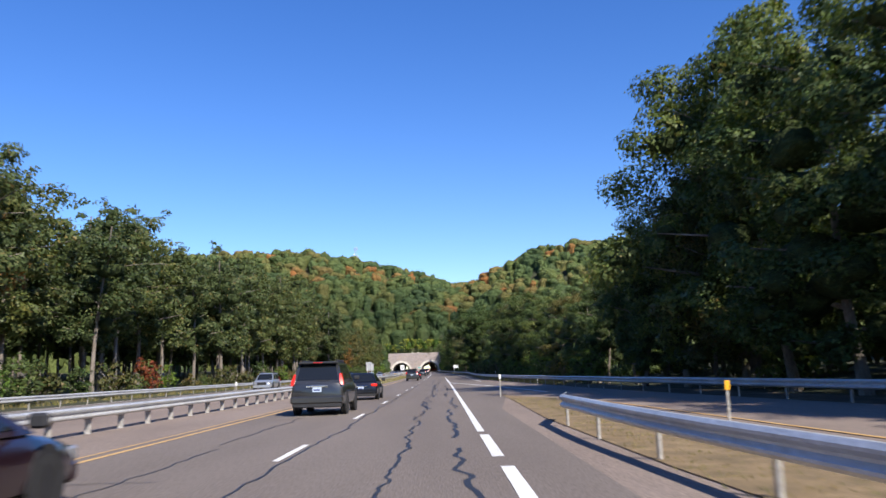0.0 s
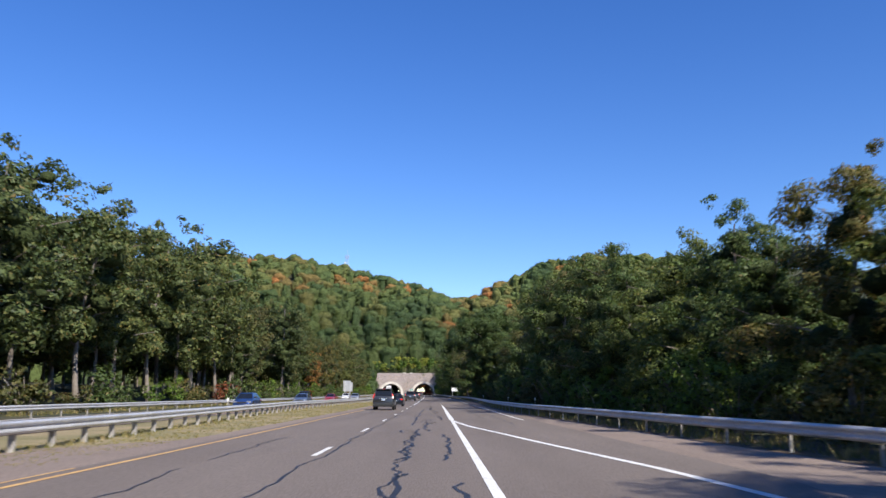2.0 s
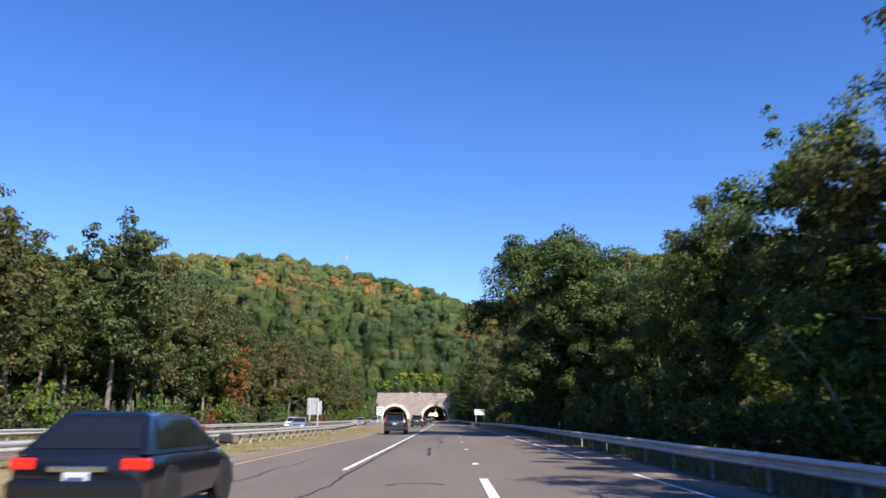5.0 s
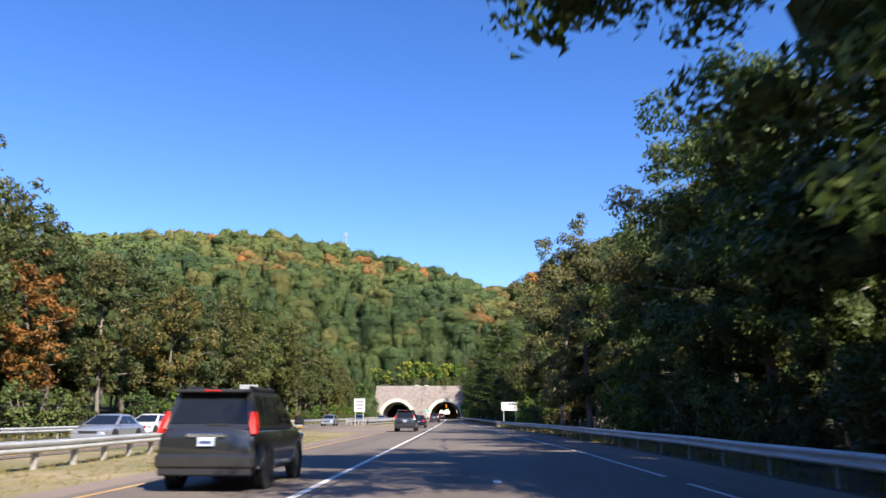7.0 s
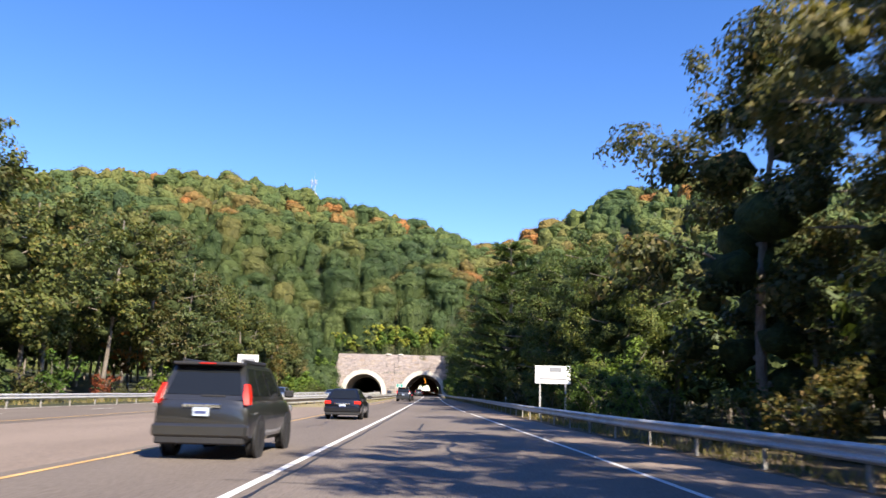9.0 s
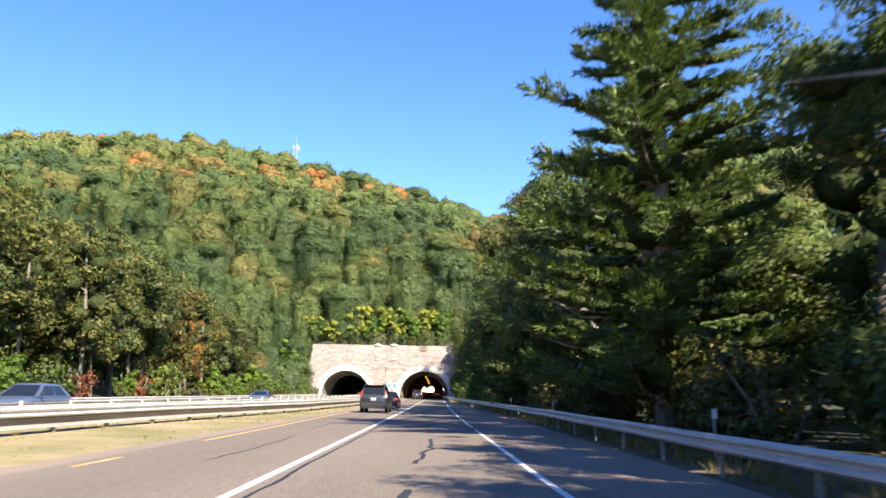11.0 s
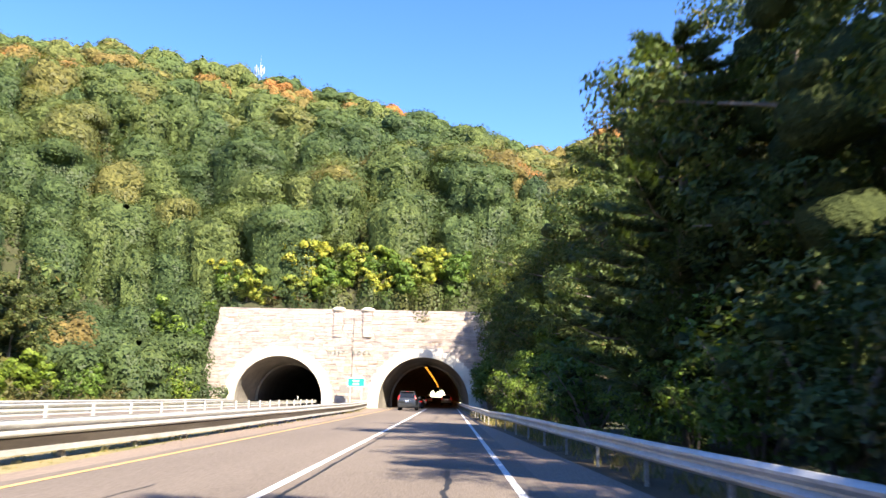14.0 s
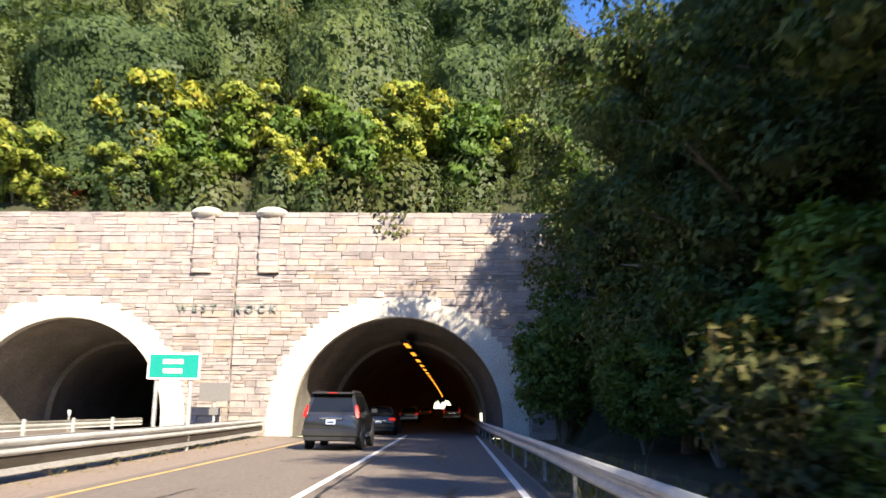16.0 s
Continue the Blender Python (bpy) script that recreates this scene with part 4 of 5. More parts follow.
def right_woods():
    rng = np.random.default_rng(71)
    s = -26.0
    i = 0
    while s < 472:
        hgt = table(s, H_R) * rng.uniform(0.9, 1.06)
        u = table(s, RAIL_R) + table(s, [(0, 4.5), (60, 4.5), (100, 6), (170, 6), (210, 5.8), (240, 5.8), (245, 7.5), (254, 7.5), (260, 6.0), (275, 6.0), (300, 4.8), (325, 3.8), (360, 3.0), (374, 3.2), (381, 6.8), (396, 7.0), (402, 7.2), (426, 7.6), (430, 10.5), (453, 10.5), (457, 7.0), (475, 7.0)]) + rng.uniform(-0.5, 1.2)
        p = W(u, s)
        if in_lane(u, s, 2.0):
            s += 3.0
            continue
        if 318 < s < 349:
            s += 5.0
            continue
        if 370 < s < 377:
            plant(PINE, p.x, p.y, hgt / 15, rng, "white pine with level plumed limbs", "pine tree", "woods by the shoulder")
        elif 257 < s < 282:
            plant(R_OLIVE if i % 3 == 2 else R_GOLD, p.x, p.y, hgt / 16.5, rng, "tree with yellowing autumn leaves", "tree", "woods by the shoulder")
        elif i % 7 == 3:
            plant(R_OLIVE, p.x, p.y, hgt / 16, rng, "broadleaved tree turning olive brown", "tree", "woods by the shoulder")
        else:
            proto = R_FINE[i % 2] if s > 340 else R_NEAR[i % 3]
            plant(proto, p.x, p.y, hgt / 16, rng, "dense green broadleaved roadside tree", "tree", "woods by the shoulder")
        i += 1
        s += table(hgt, [(7, 4.4), (16, 6.4)])
    for u, s, k in ((12.5, 323, 0.9), (8.8, 344.5, 0.95), (14.0, 354, 1.1), (8.6, 351, 0.95), (12.4, 437, 1.28), (13.0, 445, 1.35), (11.6, 453, 1.15), (8.6, 456.5, 1.2), (8.0, 464, 1.2), (8.4, 363, 0.85)):
        p = W(u, s)
        plant(R_FINE[0], p.x, p.y, k, rng, "dense green broadleaved roadside tree", "tree", "woods by the shoulder")
    # tall trees out of view, added to cast shade on the ramp
    for u, s, k in ((22, -38, 1.2), (26, -26, 1.3), (24, -14, 1.3), (28, -4, 1.3), (26, 6, 1.3)):
        p = W(u, s)
        plant(R_NEAR[int(k * 10) % 3], p.x, p.y, k, rng, "added tree out of view that shades the ramp", "tree", "woods by the shoulder")
    for u, s, wide, tall, turn in ((9.6, 371, 0.86, 0.72, 70), (10.2, 198.5, 1.16, 0.95, 75), (17.8, 37, 1.12, 1.12, 270)):
        p = W(u, s)
        oak = plant(R_OAK, p.x, p.y, 1.0, rng, "spreading green oak with limbs over the road", "tree", "woods by the shoulder")
        oak.scale, oak.rotation_euler = (wide, wide, tall), (0, 0, radians(turn))
    for u, s, k in ((9.6, 246.5, 0.95), (8.8, 256, 1.0)):
        p = W(u, s)
        plant(R_GOLD, p.x, p.y, k, rng, "tree with yellowing autumn leaves", "tree", "woods by the shoulder")
    for u, s, k in ((8.4, 122, 0.78), (9.6, 110, 0.62), (10.6, 100, 0.6)):
        p = W(u, s)
        plant(BUSH, p.x, p.y, k, rng, "bright green bush behind the guard rail", "shrub", "woods by the shoulder")
    for u, s, k in ((6.2, 439, 0.85), (8.2, 442.5, 1.25), (6.6, 446, 1.1), (9.0, 448, 1.3), (6.4, 451.5, 0.95), (6.8, 457, 0.9), (6.2, 463, 1.0), (4.3, 470, 1.45), (6.3, 473, 1.2)):
        p = W(u, s)
        plant(BUSH, p.x, p.y, k, rng, "tall bright green shrub by the tunnel", "shrub", "woods by the shoulder")
    for u, s, k in ((7.2, 325.5, 1.08), (9.6, 334, 1.0), (7.2, 406, 0.88)):
        p = W(u, s)
        plant(PINE, p.x, p.y, k, rng, "white pine with level plumed limbs", "pine tree", "woods by the shoulder")
    for row, du in ((0, 8), (1, 15), (2, 23)):
        s = -30.0 + row * 3
        while s < 474:
            u = table(s, RAIL_R) + 5 + du + rng.uniform(-1.5, 1.5)
            p = W(u, s)
            if not in_lane(u, s):
                DEEP.append((p.x, p.y, (table(s, H_R) * table(s, [(300, 0.74), (434, 0.74), (446, 0.95)]) + row * 0.8) * rng.uniform(0.8, 1.05), 0.5 if row == 0 else 1.0))
            s += 6.5


def left_woods():
    rng = np.random.default_rng(72)
    for row, u0 in ((0, -31), (1, -37.5)):
        s = 10.0 + row * 2.5
        while s < 462 - row * 4:
            hgt = table(s, [(0, 18.6), (122, 18.6), (132, 22.5), (152, 22.5), (162, 18.4), (300, 18), (380, 16), (430, 12.5), (470, 11)]) * rng.uniform(0.8, 1.08) + row * 0.8
            p = W(u0 + rng.uniform(-2.5, 2.5) - (5.5 if s > 430 else 0), s)
            if row == 0 and rng.random() < 0.1:
                plant(L_ORANGE, p.x, p.y, 0.72 * hgt / 14, rng, "slender tree in orange autumn leaf", "tree", "woods across the highway")
            else:
                plant(L_TREES[rng.integers(4)], p.x, p.y, hgt / 18, rng, "tall broadleaved tree with a bare lower trunk", "tree", "woods across the highway")
            s += 7.0 + row * 0.8
    for row, u0 in ((2, -44), (3, -51), (4, -59)):
        s = -20.0 + row
        while s < 470:
            p = W(u0 + rng.uniform(-2.5, 2.5), s)
            DEEP.append((p.x, p.y, table(s, [(0, 18), (300, 17.5), (380, 16), (470, 12)]) * rng.uniform(0.8, 1.05), 0.95))
            s += 6.5
    s = 20.0
    while s < 470:
        p = W(-27.6 + rng.uniform(-1.2, 0.6), s)
        red = rng.random() < 0.12
        proto = RED_SHRUB if red else SHRUBS[rng.integers(3)]
        plant(proto, p.x, p.y, rng.uniform(0.6, 1.35), rng, "low shrub in red autumn leaf" if red else "leafy roadside shrub under the trees", "shrub", "roadside shrubs")
        s += rng.uniform(2.6, 7.0)
    s = 58.0
    while s < 462:
        if 240 < s < 264 or 448 < s < 462:
            s += 2.5
            continue
        p = W(table(s, RAIL_R) + rng.uniform(2.4, 3.6), s)
        plant(R_SHRUBS[rng.integers(3)], p.x, p.y, rng.uniform(0.6, 1.5), rng, "leafy roadside shrub behind the guard rail", "shrub", "roadside shrubs")
        s += rng.uniform(2.2, 4.6)


def deep_woods():
    """Crowns and stems behind the front rows, joined."""
    rng = np.random.default_rng(75)
    ps, ns, cs, cr = [], [], [], []
    bm = bmesh.new()
    sizes = []
    for x, y, hgt, leaf in DEEP:
        g = ground_z(x, y)
        tube(bm, [(x, y, g - 0.3), (x + rng.normal() * 0.3, y, g + hgt * 0.4), (x, y, g + hgt * 0.8)], [0.2, 0.15, 0.05], 5)
        k = int(420 / leaf ** 1.3)
        sizes.append(np.full(k, leaf))
        sub = 12
        zz = rng.uniform(0.22, 0.9, sub)
        rr = 4.2 * np.sin(np.pi * np.clip(zz * 0.9, 0, 1)) ** 0.6
        a = rng.random(sub) * 6.28
        cc = np.stack([x + np.cos(a) * rr * 0.6, y + np.sin(a) * rr * 0.6, g + hgt * zz], -1)
        cs.extend(cc)
        cr.extend(rng.uniform(1.0, 1.45, sub))
        idx = rng.integers(sub, size=k)
        d = rng.normal(size=(k, 3))
        d /= np.linalg.norm(d, axis=1, keepdims=True)
        ps.append(cc[idx] + d * rng.uniform(1.35, 1.95, (k, 1)) * np.array([1, 1, 0.85]))
        ns.append(d + 0.2 * rng.normal(size=(k, 3)) + np.array([0, 0, 0.2]))
    woods = empty("deep_woods", Matrix.Identity(4), "dense broadleaved woods behind the roadside trees", "woodland", kind="stuff")
    part("stems", bm, M_BARK, woods)
    link("canopy", leaf_mesh("canopy", np.concatenate(ps), np.concatenate(ns), np.concatenate(sizes), M_HILL_GREEN, rng, 0.65), None, woods)
    link("inner_foliage", lumps("inner_foliage", rng, cs, cr, M_INNER_SHADE, 1), None, woods)


def portal_shrubs():
    rng = np.random.default_rng(73)
    u = -28.5
    while u < 4:
        p = W(u, 478.4 + rng.uniform(-0.7, 1.6))
        yellow = rng.random() < (0.8 if u < -14 else 0.35)
        plant(YELLOW_SHRUB if yellow else LIME_SHRUB, p.x, p.y, rng.uniform(0.7, 1.25), rng, "yellowing sumac shrub above the portal" if yellow else "bright green shrub above the portal", "shrub", "shrubs above the portal")
        u += rng.uniform(0.9, 1.9)
    for u in (-26.5, -22.0, -18.0, -7.5, -5.0, -2.5, -0.5, 1.2):
        p = W(u, 477.2)
        plant(SHRUBS[int(rng.integers(3))], p.x, p.y, rng.uniform(0.55, 0.85), rng, "leafy shrub hanging over the portal coping", "shrub", "shrubs above the portal")
    for u in (-21.5, -18.2):
        p = W(u, 478.2)
        plant(RED_SHRUB, p.x, p.y, 0.8, rng, "low red autumn shrub above the portal", "shrub", "shrubs above the portal")


def portal_bank():
    rng = np.random.default_rng(76)
    for u, s, k in ((-28.9, 474, 0.6), (-29.3, 471, 0.75), (-30.2, 467, 0.85), (-28.4, 464, 0.5), (-31, 461, 1.0), (-29.2, 457, 0.7), (-31.2, 452, 0.9), (-29.4, 446, 0.7), (-31.8, 471.5, 1.2), (-30, 438, 0.8), (-28.6, 430, 0.85), (-29.4, 423, 1.0), (-28.2, 415, 0.6), (-28.8, 407, 0.9), (-28.0, 398, 0.65), (-29.0, 386, 0.8), (-28.2, 372, 0.6), (-28.6, 352, 0.7)):
        p = W(u, s)
        plant(LIME_SHRUB, p.x, p.y, k, rng, "bright green shrub on the bank beside the portal", "shrub", "shrubs beside the portal")


def hill_woods():
    """Crowns over the hillside, joined: domes of leafy lumps, each crown one kind of tree."""
    rng = np.random.default_rng(74)
    cs = []
    for y in np.arange(484, 650, 6.0):
        for x in np.arange(-235 + 3.6 * (int(y) % 2), 195, 7.2):
            if y > 600 and rng.random() < 0.5:
                continue
            cs.append((x + rng.uniform(-3.4, 3.4), y + rng.uniform(-3.1, 3.1), 2.5 + 4.4 * rng.random() ** 1.7, rng.uniform(5.5, 9.5)))
    for y in np.arange(380, 484, 8):
        for x in list(np.arange(-235, -76, 8)) + list(np.arange(44, 195, 8)):
            cs.append((x + rng.uniform(-3, 3), y + rng.uniform(-3, 3), rng.uniform(3.4, 5), rng.uniform(8, 13)))
    for y in np.arange(446, 486, 4.6):
        for x in list(np.arange(-76, -33, 4.6)) + list(np.arange(11, 44, 5)):
            cs.append((x + rng.uniform(-2, 2), y + rng.uniform(-2, 2), rng.uniform(2.2, 3.6), rng.uniform(4, 9)))
    for y in np.arange(477.8, 508, 2.7):
        for x in np.arange(-62, 26, 2.9 if y > 484 else 2.0):
            cs.append((x + rng.uniform(-1.3, 1.3), y + rng.uniform(-1.3, 1.3), rng.uniform(1.3, 2.1), rng.uniform(2, 3.6)))
    for x in np.arange(-44, -30.5, 1.7):
        for y in (470, 474, 478):
            cs.append((x, y + rng.uniform(-1, 1), 1.6, rng.uniform(2, 3.4)))
    for y in np.arange(-70, 380, 13):
        for x in list(np.arange(-260, -66, 13)) + list(np.arange(56, 240, 13)):
            cs.append((x + rng.uniform(-4, 4), y + rng.uniform(-4, 4), rng.uniform(6.4, 8.4), rng.uniform(11, 15)))
    for y in np.arange(650, 840, 14):
        for x in np.arange(-235, 195, 14):
            cs.append((x + rng.uniform(-4, 4), y + rng.uniform(-4, 4), rng.uniform(7, 9), rng.uniform(7, 10)))
    lift = np.array([0, -0.1, 0.2])
    domes = {k: [crown_dome(rng, *k) for _ in range(7)] for k in ((19, 10), (11, 6), (8, 5))}
    ps, ns, sp, sz = [], [], [], []
    mv, mf, mn, ms, base = [], [], [], [], 0
    for x, y, r, hgt in cs:
        back = y < 380 or y > 640 or x < -170 or x > 110
        g = ground_z(x, y)
        close = -95 < x < 45 and y < 545
        leaf = table(y, [(380, 0.6), (470, 0.26), (500, 0.34), (545, 0.56), (600, 0.76)])
        leaf = 2.6 if back else 1.0 if x < -125 or x > 72 or (y < 470 and not -76 < x < 44) else leaf
        v = 0.38 + 0.42 * noise.noise((x * 0.035, y * 0.05, 4)) + 0.4 * (rng.random() - 0.5) + table(y, [(490, 0.0), (560, 0.08)]) + 0.2 * noise.noise((x * 0.012, y * 0.02, 14))
        v = min(0.72, max(0.0, v))
        w = noise.noise((x * 0.028, y * 0.028, 9)) + table(y, [(480, -0.25), (540, 0.1), (580, 0.12)])
        if w > 0.0 and rng.random() < 0.4:
            v = rng.uniform(0.55, 0.84)
        if w > 0.2 and rng.random() < 0.16:
            v = rng.uniform(0.88, 1.0)
        v = min(v, 0.6) if back else v
        vs, fs, nn = domes[(8, 5) if back else (19, 10) if r > 2.7 else (11, 6)][rng.integers(7)]
        a = rng.random() * 6.28
        turn = np.array([[math.cos(a), -math.sin(a), 0], [math.sin(a), math.cos(a), 0], [0, 0, 1.0]])
        up = max(r * 0.7, hgt * 0.5)
        c = np.array([x, y, g + hgt - up])
        stretch = np.array([r, r, up])
        outside = vs @ turn.T * stretch + c
        n3 = nn @ turn.T / stretch
        n3 /= np.linalg.norm(n3, axis=1, keepdims=True)
        if r > 2.1:
            mf.append(fs + base)
            base += len(vs)
            ms.append(np.full(len(fs), v))
            mn.append((n3 + lift) / np.linalg.norm(n3 + lift, axis=1, keepdims=True))
            mv.append(vs @ turn.T * stretch * (0.9 if close else 0.93) + c)
        k = int(table(y, [(470, 1.35), (512, 1.2), (530, 0.7)]) * (0.8 if close else 0.52) * 2.6 * 3.14 * r * max(r, up) / (leaf * leaf * 0.4))
        area = np.linalg.norm(np.cross(vs[fs[:, 2]] - vs[fs[:, 0]], vs[fs[:, 3]] - vs[fs[:, 1]]), axis=1)
        proud = area * np.clip((np.linalg.norm(vs[:, :2], axis=1)[fs].mean(axis=1) * 0.3 + np.linalg.norm(vs, axis=1)[fs].mean(axis=1) * 0.7 - 0.55) / 0.25, 0.3, 1)
        quad = fs[rng.choice(len(fs), size=k, p=proud / proud.sum())]
        idx, near = quad[:, 0], quad[:, 2]
        f, f2 = rng.random((k, 1)), rng.random((k, 1))
        ps.append((outside[idx] * f + outside[quad[:, 3]] * (1 - f)) * f2 + (outside[quad[:, 1]] * f + outside[near] * (1 - f)) * (1 - f2) + n3[idx] * rng.uniform(-0.2, 0.55, (k, 1)) * min(1, r / 3))
        soft = n3 + lift
        ns.append(soft[idx] + 0.12 * rng.normal(size=(k, 3)))
        sp.append(np.full(k, v))
        sz.append(np.full(k, leaf))
    woods = empty("hillside_woods", Matrix.Identity(4), "wooded hillside, green with orange and yellow crowns", "woodland", kind="stuff")
    me = leaf_mesh("leaves", np.concatenate(ps), np.concatenate(ns), np.concatenate(sz), M_HILL, rng, 0.75, species=np.concatenate(sp), wild=0.15)
    link("leaves", me, None, woods)
    me = bpy.data.meshes.new("crowns")
    me.from_pydata(np.concatenate(mv).tolist(), [], np.concatenate(mf).tolist())
    me.attributes.new("species", 'FLOAT', 'FACE').data.foreach_set("value", np.concatenate(ms).astype(np.float32))
    me.attributes.new("custom_normal", 'FLOAT_VECTOR', 'POINT').data.foreach_set("vector", np.concatenate(mn).astype(np.float32).ravel())
    me.materials.append(M_HILL_MASS)
    link("crowns", me, None, woods)


right_woods()
left_woods()
deep_woods()
portal_shrubs()
portal_bank()
hill_woods()


def grass():
    """Blades of grass on the verges, thickest by the rails."""
    rng = np.random.default_rng(81)
    vs, n = [], 0

    def tuft(u, s, h):
        p = W(u, s, -0.03)
        for _ in range(5):
            a = rng.random() * 6.28
            q = p + Vector((rng.normal() * 0.09, rng.normal() * 0.09, 0))
            w = Vector((math.cos(a), math.sin(a), 0)) * 0.018
            t = q + Vector((rng.normal() * 0.35 * h, rng.normal() * 0.35 * h, h * rng.uniform(0.6, 1.2)))
            vs.extend((q - w, q + w, t))

    for _ in range(5200):
        s = rng.uniform(62, 246) if rng.random() < 0.87 else rng.uniform(312, 472)
        lo = table(s, RAIL_M) if s < 260 else table(s, RAIL_N)
        u = rng.uniform(lo - 1.0, -7.7)
        tuft(u, s, 0.06 + 0.14 * max(0, 1 - abs(u - lo) / 0.5))
    for _ in range(3600):
        s = rng.uniform(60, 470)
        tuft(table(s, RAIL_R) + abs(rng.normal()) * 1.0 + 0.1, s, rng.uniform(0.12, 0.45))
    for _ in range(1500):
        tuft(rng.uniform(3.3, 6.4), rng.uniform(-4, 30), rng.uniform(0.03, 0.1))
    for _ in range(2600):
        tuft(rng.uniform(-27.5, -25.2), rng.uniform(20, 470), rng.uniform(0.15, 0.5))
    for _ in range(2600):
        tuft(rng.uniform(-30.0, -25.4), rng.uniform(425, 473), rng.uniform(0.35, 0.95))
    ob = pydata("verge_grass", vs, [(i, i + 1, i + 2) for i in range(0, len(vs), 3)], M_BLADE)
    tagged(ob, "dry grass blades along the verges and rails", "grass", kind="stuff")


grass()


# ---------- vehicles ----------
def paint(name, col, metal=0.5, rough=0.3):
    m, nt, p = mat(name)
    v = coords(nt, "Object")
    n = noise_tex(nt, v, 1.6, 4)
    r = ramp(nt, n.outputs[0], [(0.3, tuple(c * 0.86 for c in col)), (0.7, col)])
    nt.links.new(r.outputs[0], p.inputs["Base Color"])
    p.inputs["Metallic"].default_value = metal
    p.inputs["Roughness"].default_value = rough
    p.inputs["Coat Weight"].default_value = 0.7
    p.inputs["Coat Roughness"].default_value = 0.08
    return m


def plain(name, col, rough=0.5, metal=0.0, emit=0.0):
    m, nt, p = mat(name)
    v = coords(nt, "Object")
    n = noise_tex(nt, v, 9, 3)
    r = ramp(nt, n.outputs[0], [(0.3, tuple(c * 0.85 for c in col)), (0.7, col)])
    nt.links.new(r.outputs[0], p.inputs["Base Color"])
    p.inputs["Roughness"].default_value = rough
    p.inputs["Metallic"].default_value = metal
    if emit:
        p.inputs["Emission Color"].default_value = (*col, 1)
        p.inputs["Emission Strength"].default_value = emit
    return m


M_GLASS = plain("tinted car glass", (0.012, 0.014, 0.016), 0.06)
M_TYRE = plain("tyre rubber", (0.02, 0.02, 0.021), 0.85)
M_RIM = plain("alloy rim", (0.5, 0.5, 0.52), 0.3, 0.9)
M_TRIM = plain("black trim", (0.02, 0.02, 0.022), 0.6)
M_CHROME = plain("chrome trim", (0.75, 0.75, 0.76), 0.12, 1.0)
M_TAIL = plain("lit tail lamp", (0.55, 0.02, 0.012), 0.25, 0.0, 0.28)
M_TAILOFF = plain("tail lamp lens", (0.4, 0.02, 0.015), 0.2)
M_LAMP = plain("headlamp lens", (0.3, 0.31, 0.33), 0.1, 0.3)
M_PLATE = plain("number plate", (0.5, 0.58, 0.7), 0.5)
M_PLATE_BAR = plain("plate bar", (0.06, 0.08, 0.2), 0.6)


def ring_loft(bm, rings):
    rows = [[bm.verts.new(p) for p in r] for r in rings]
    n = len(rows[0])
    for r0, r1 in zip(rows[:-1], rows[1:]):
        for j in range(n):
            bm.faces.new((r0[j], r0[(j + 1) % n], r1[(j + 1) % n], r1[j]))
    bm.faces.new(rows[0][::-1])
    bm.faces.new(rows[-1])


def body_ring(y, w, zl, zt):
    h = zt - zl
    half = [(w - 0.14, zl), (w - 0.04, zl + 0.1 * h), (w, zl + 0.35 * h), (w - 0.01, zl + 0.62 * h), (w - 0.045, zl + 0.86 * h), (w - 0.12, zl + 0.97 * h), (w * 0.5, zt + 0.015)]
    return [(x, y, z) for x, z in half] + [(-x, y, z) for x, z in half[::-1]]


def lerp3(a, b, t):
    return Vector(a) * (1 - t) + Vector(b) * t


def pane(bm, q, u0, u1, v0, v1, off=0.012):
    """A thin pane on the quad q (bl, br, tr, tl)."""
    at = lambda u, v: lerp3(lerp3(q[0], q[1], u), lerp3(q[3], q[2], u), v)
    n = (Vector(q[1]) - Vector(q[0])).cross(Vector(q[3]) - Vector(q[0])).normalized()
    ps = [at(u0, v0), at(u1, v0), at(u1, v1), at(u0, v1)]
    vo = [bm.verts.new(p + n * off) for p in ps]
    vi = [bm.verts.new(p - n * 0.02) for p in ps]
    bm.faces.new(vo)
    bm.faces.new(vi[::-1])
    for i in range(4):
        bm.faces.new((vi[i], vi[(i + 1) % 4], vo[(i + 1) % 4], vo[i]))


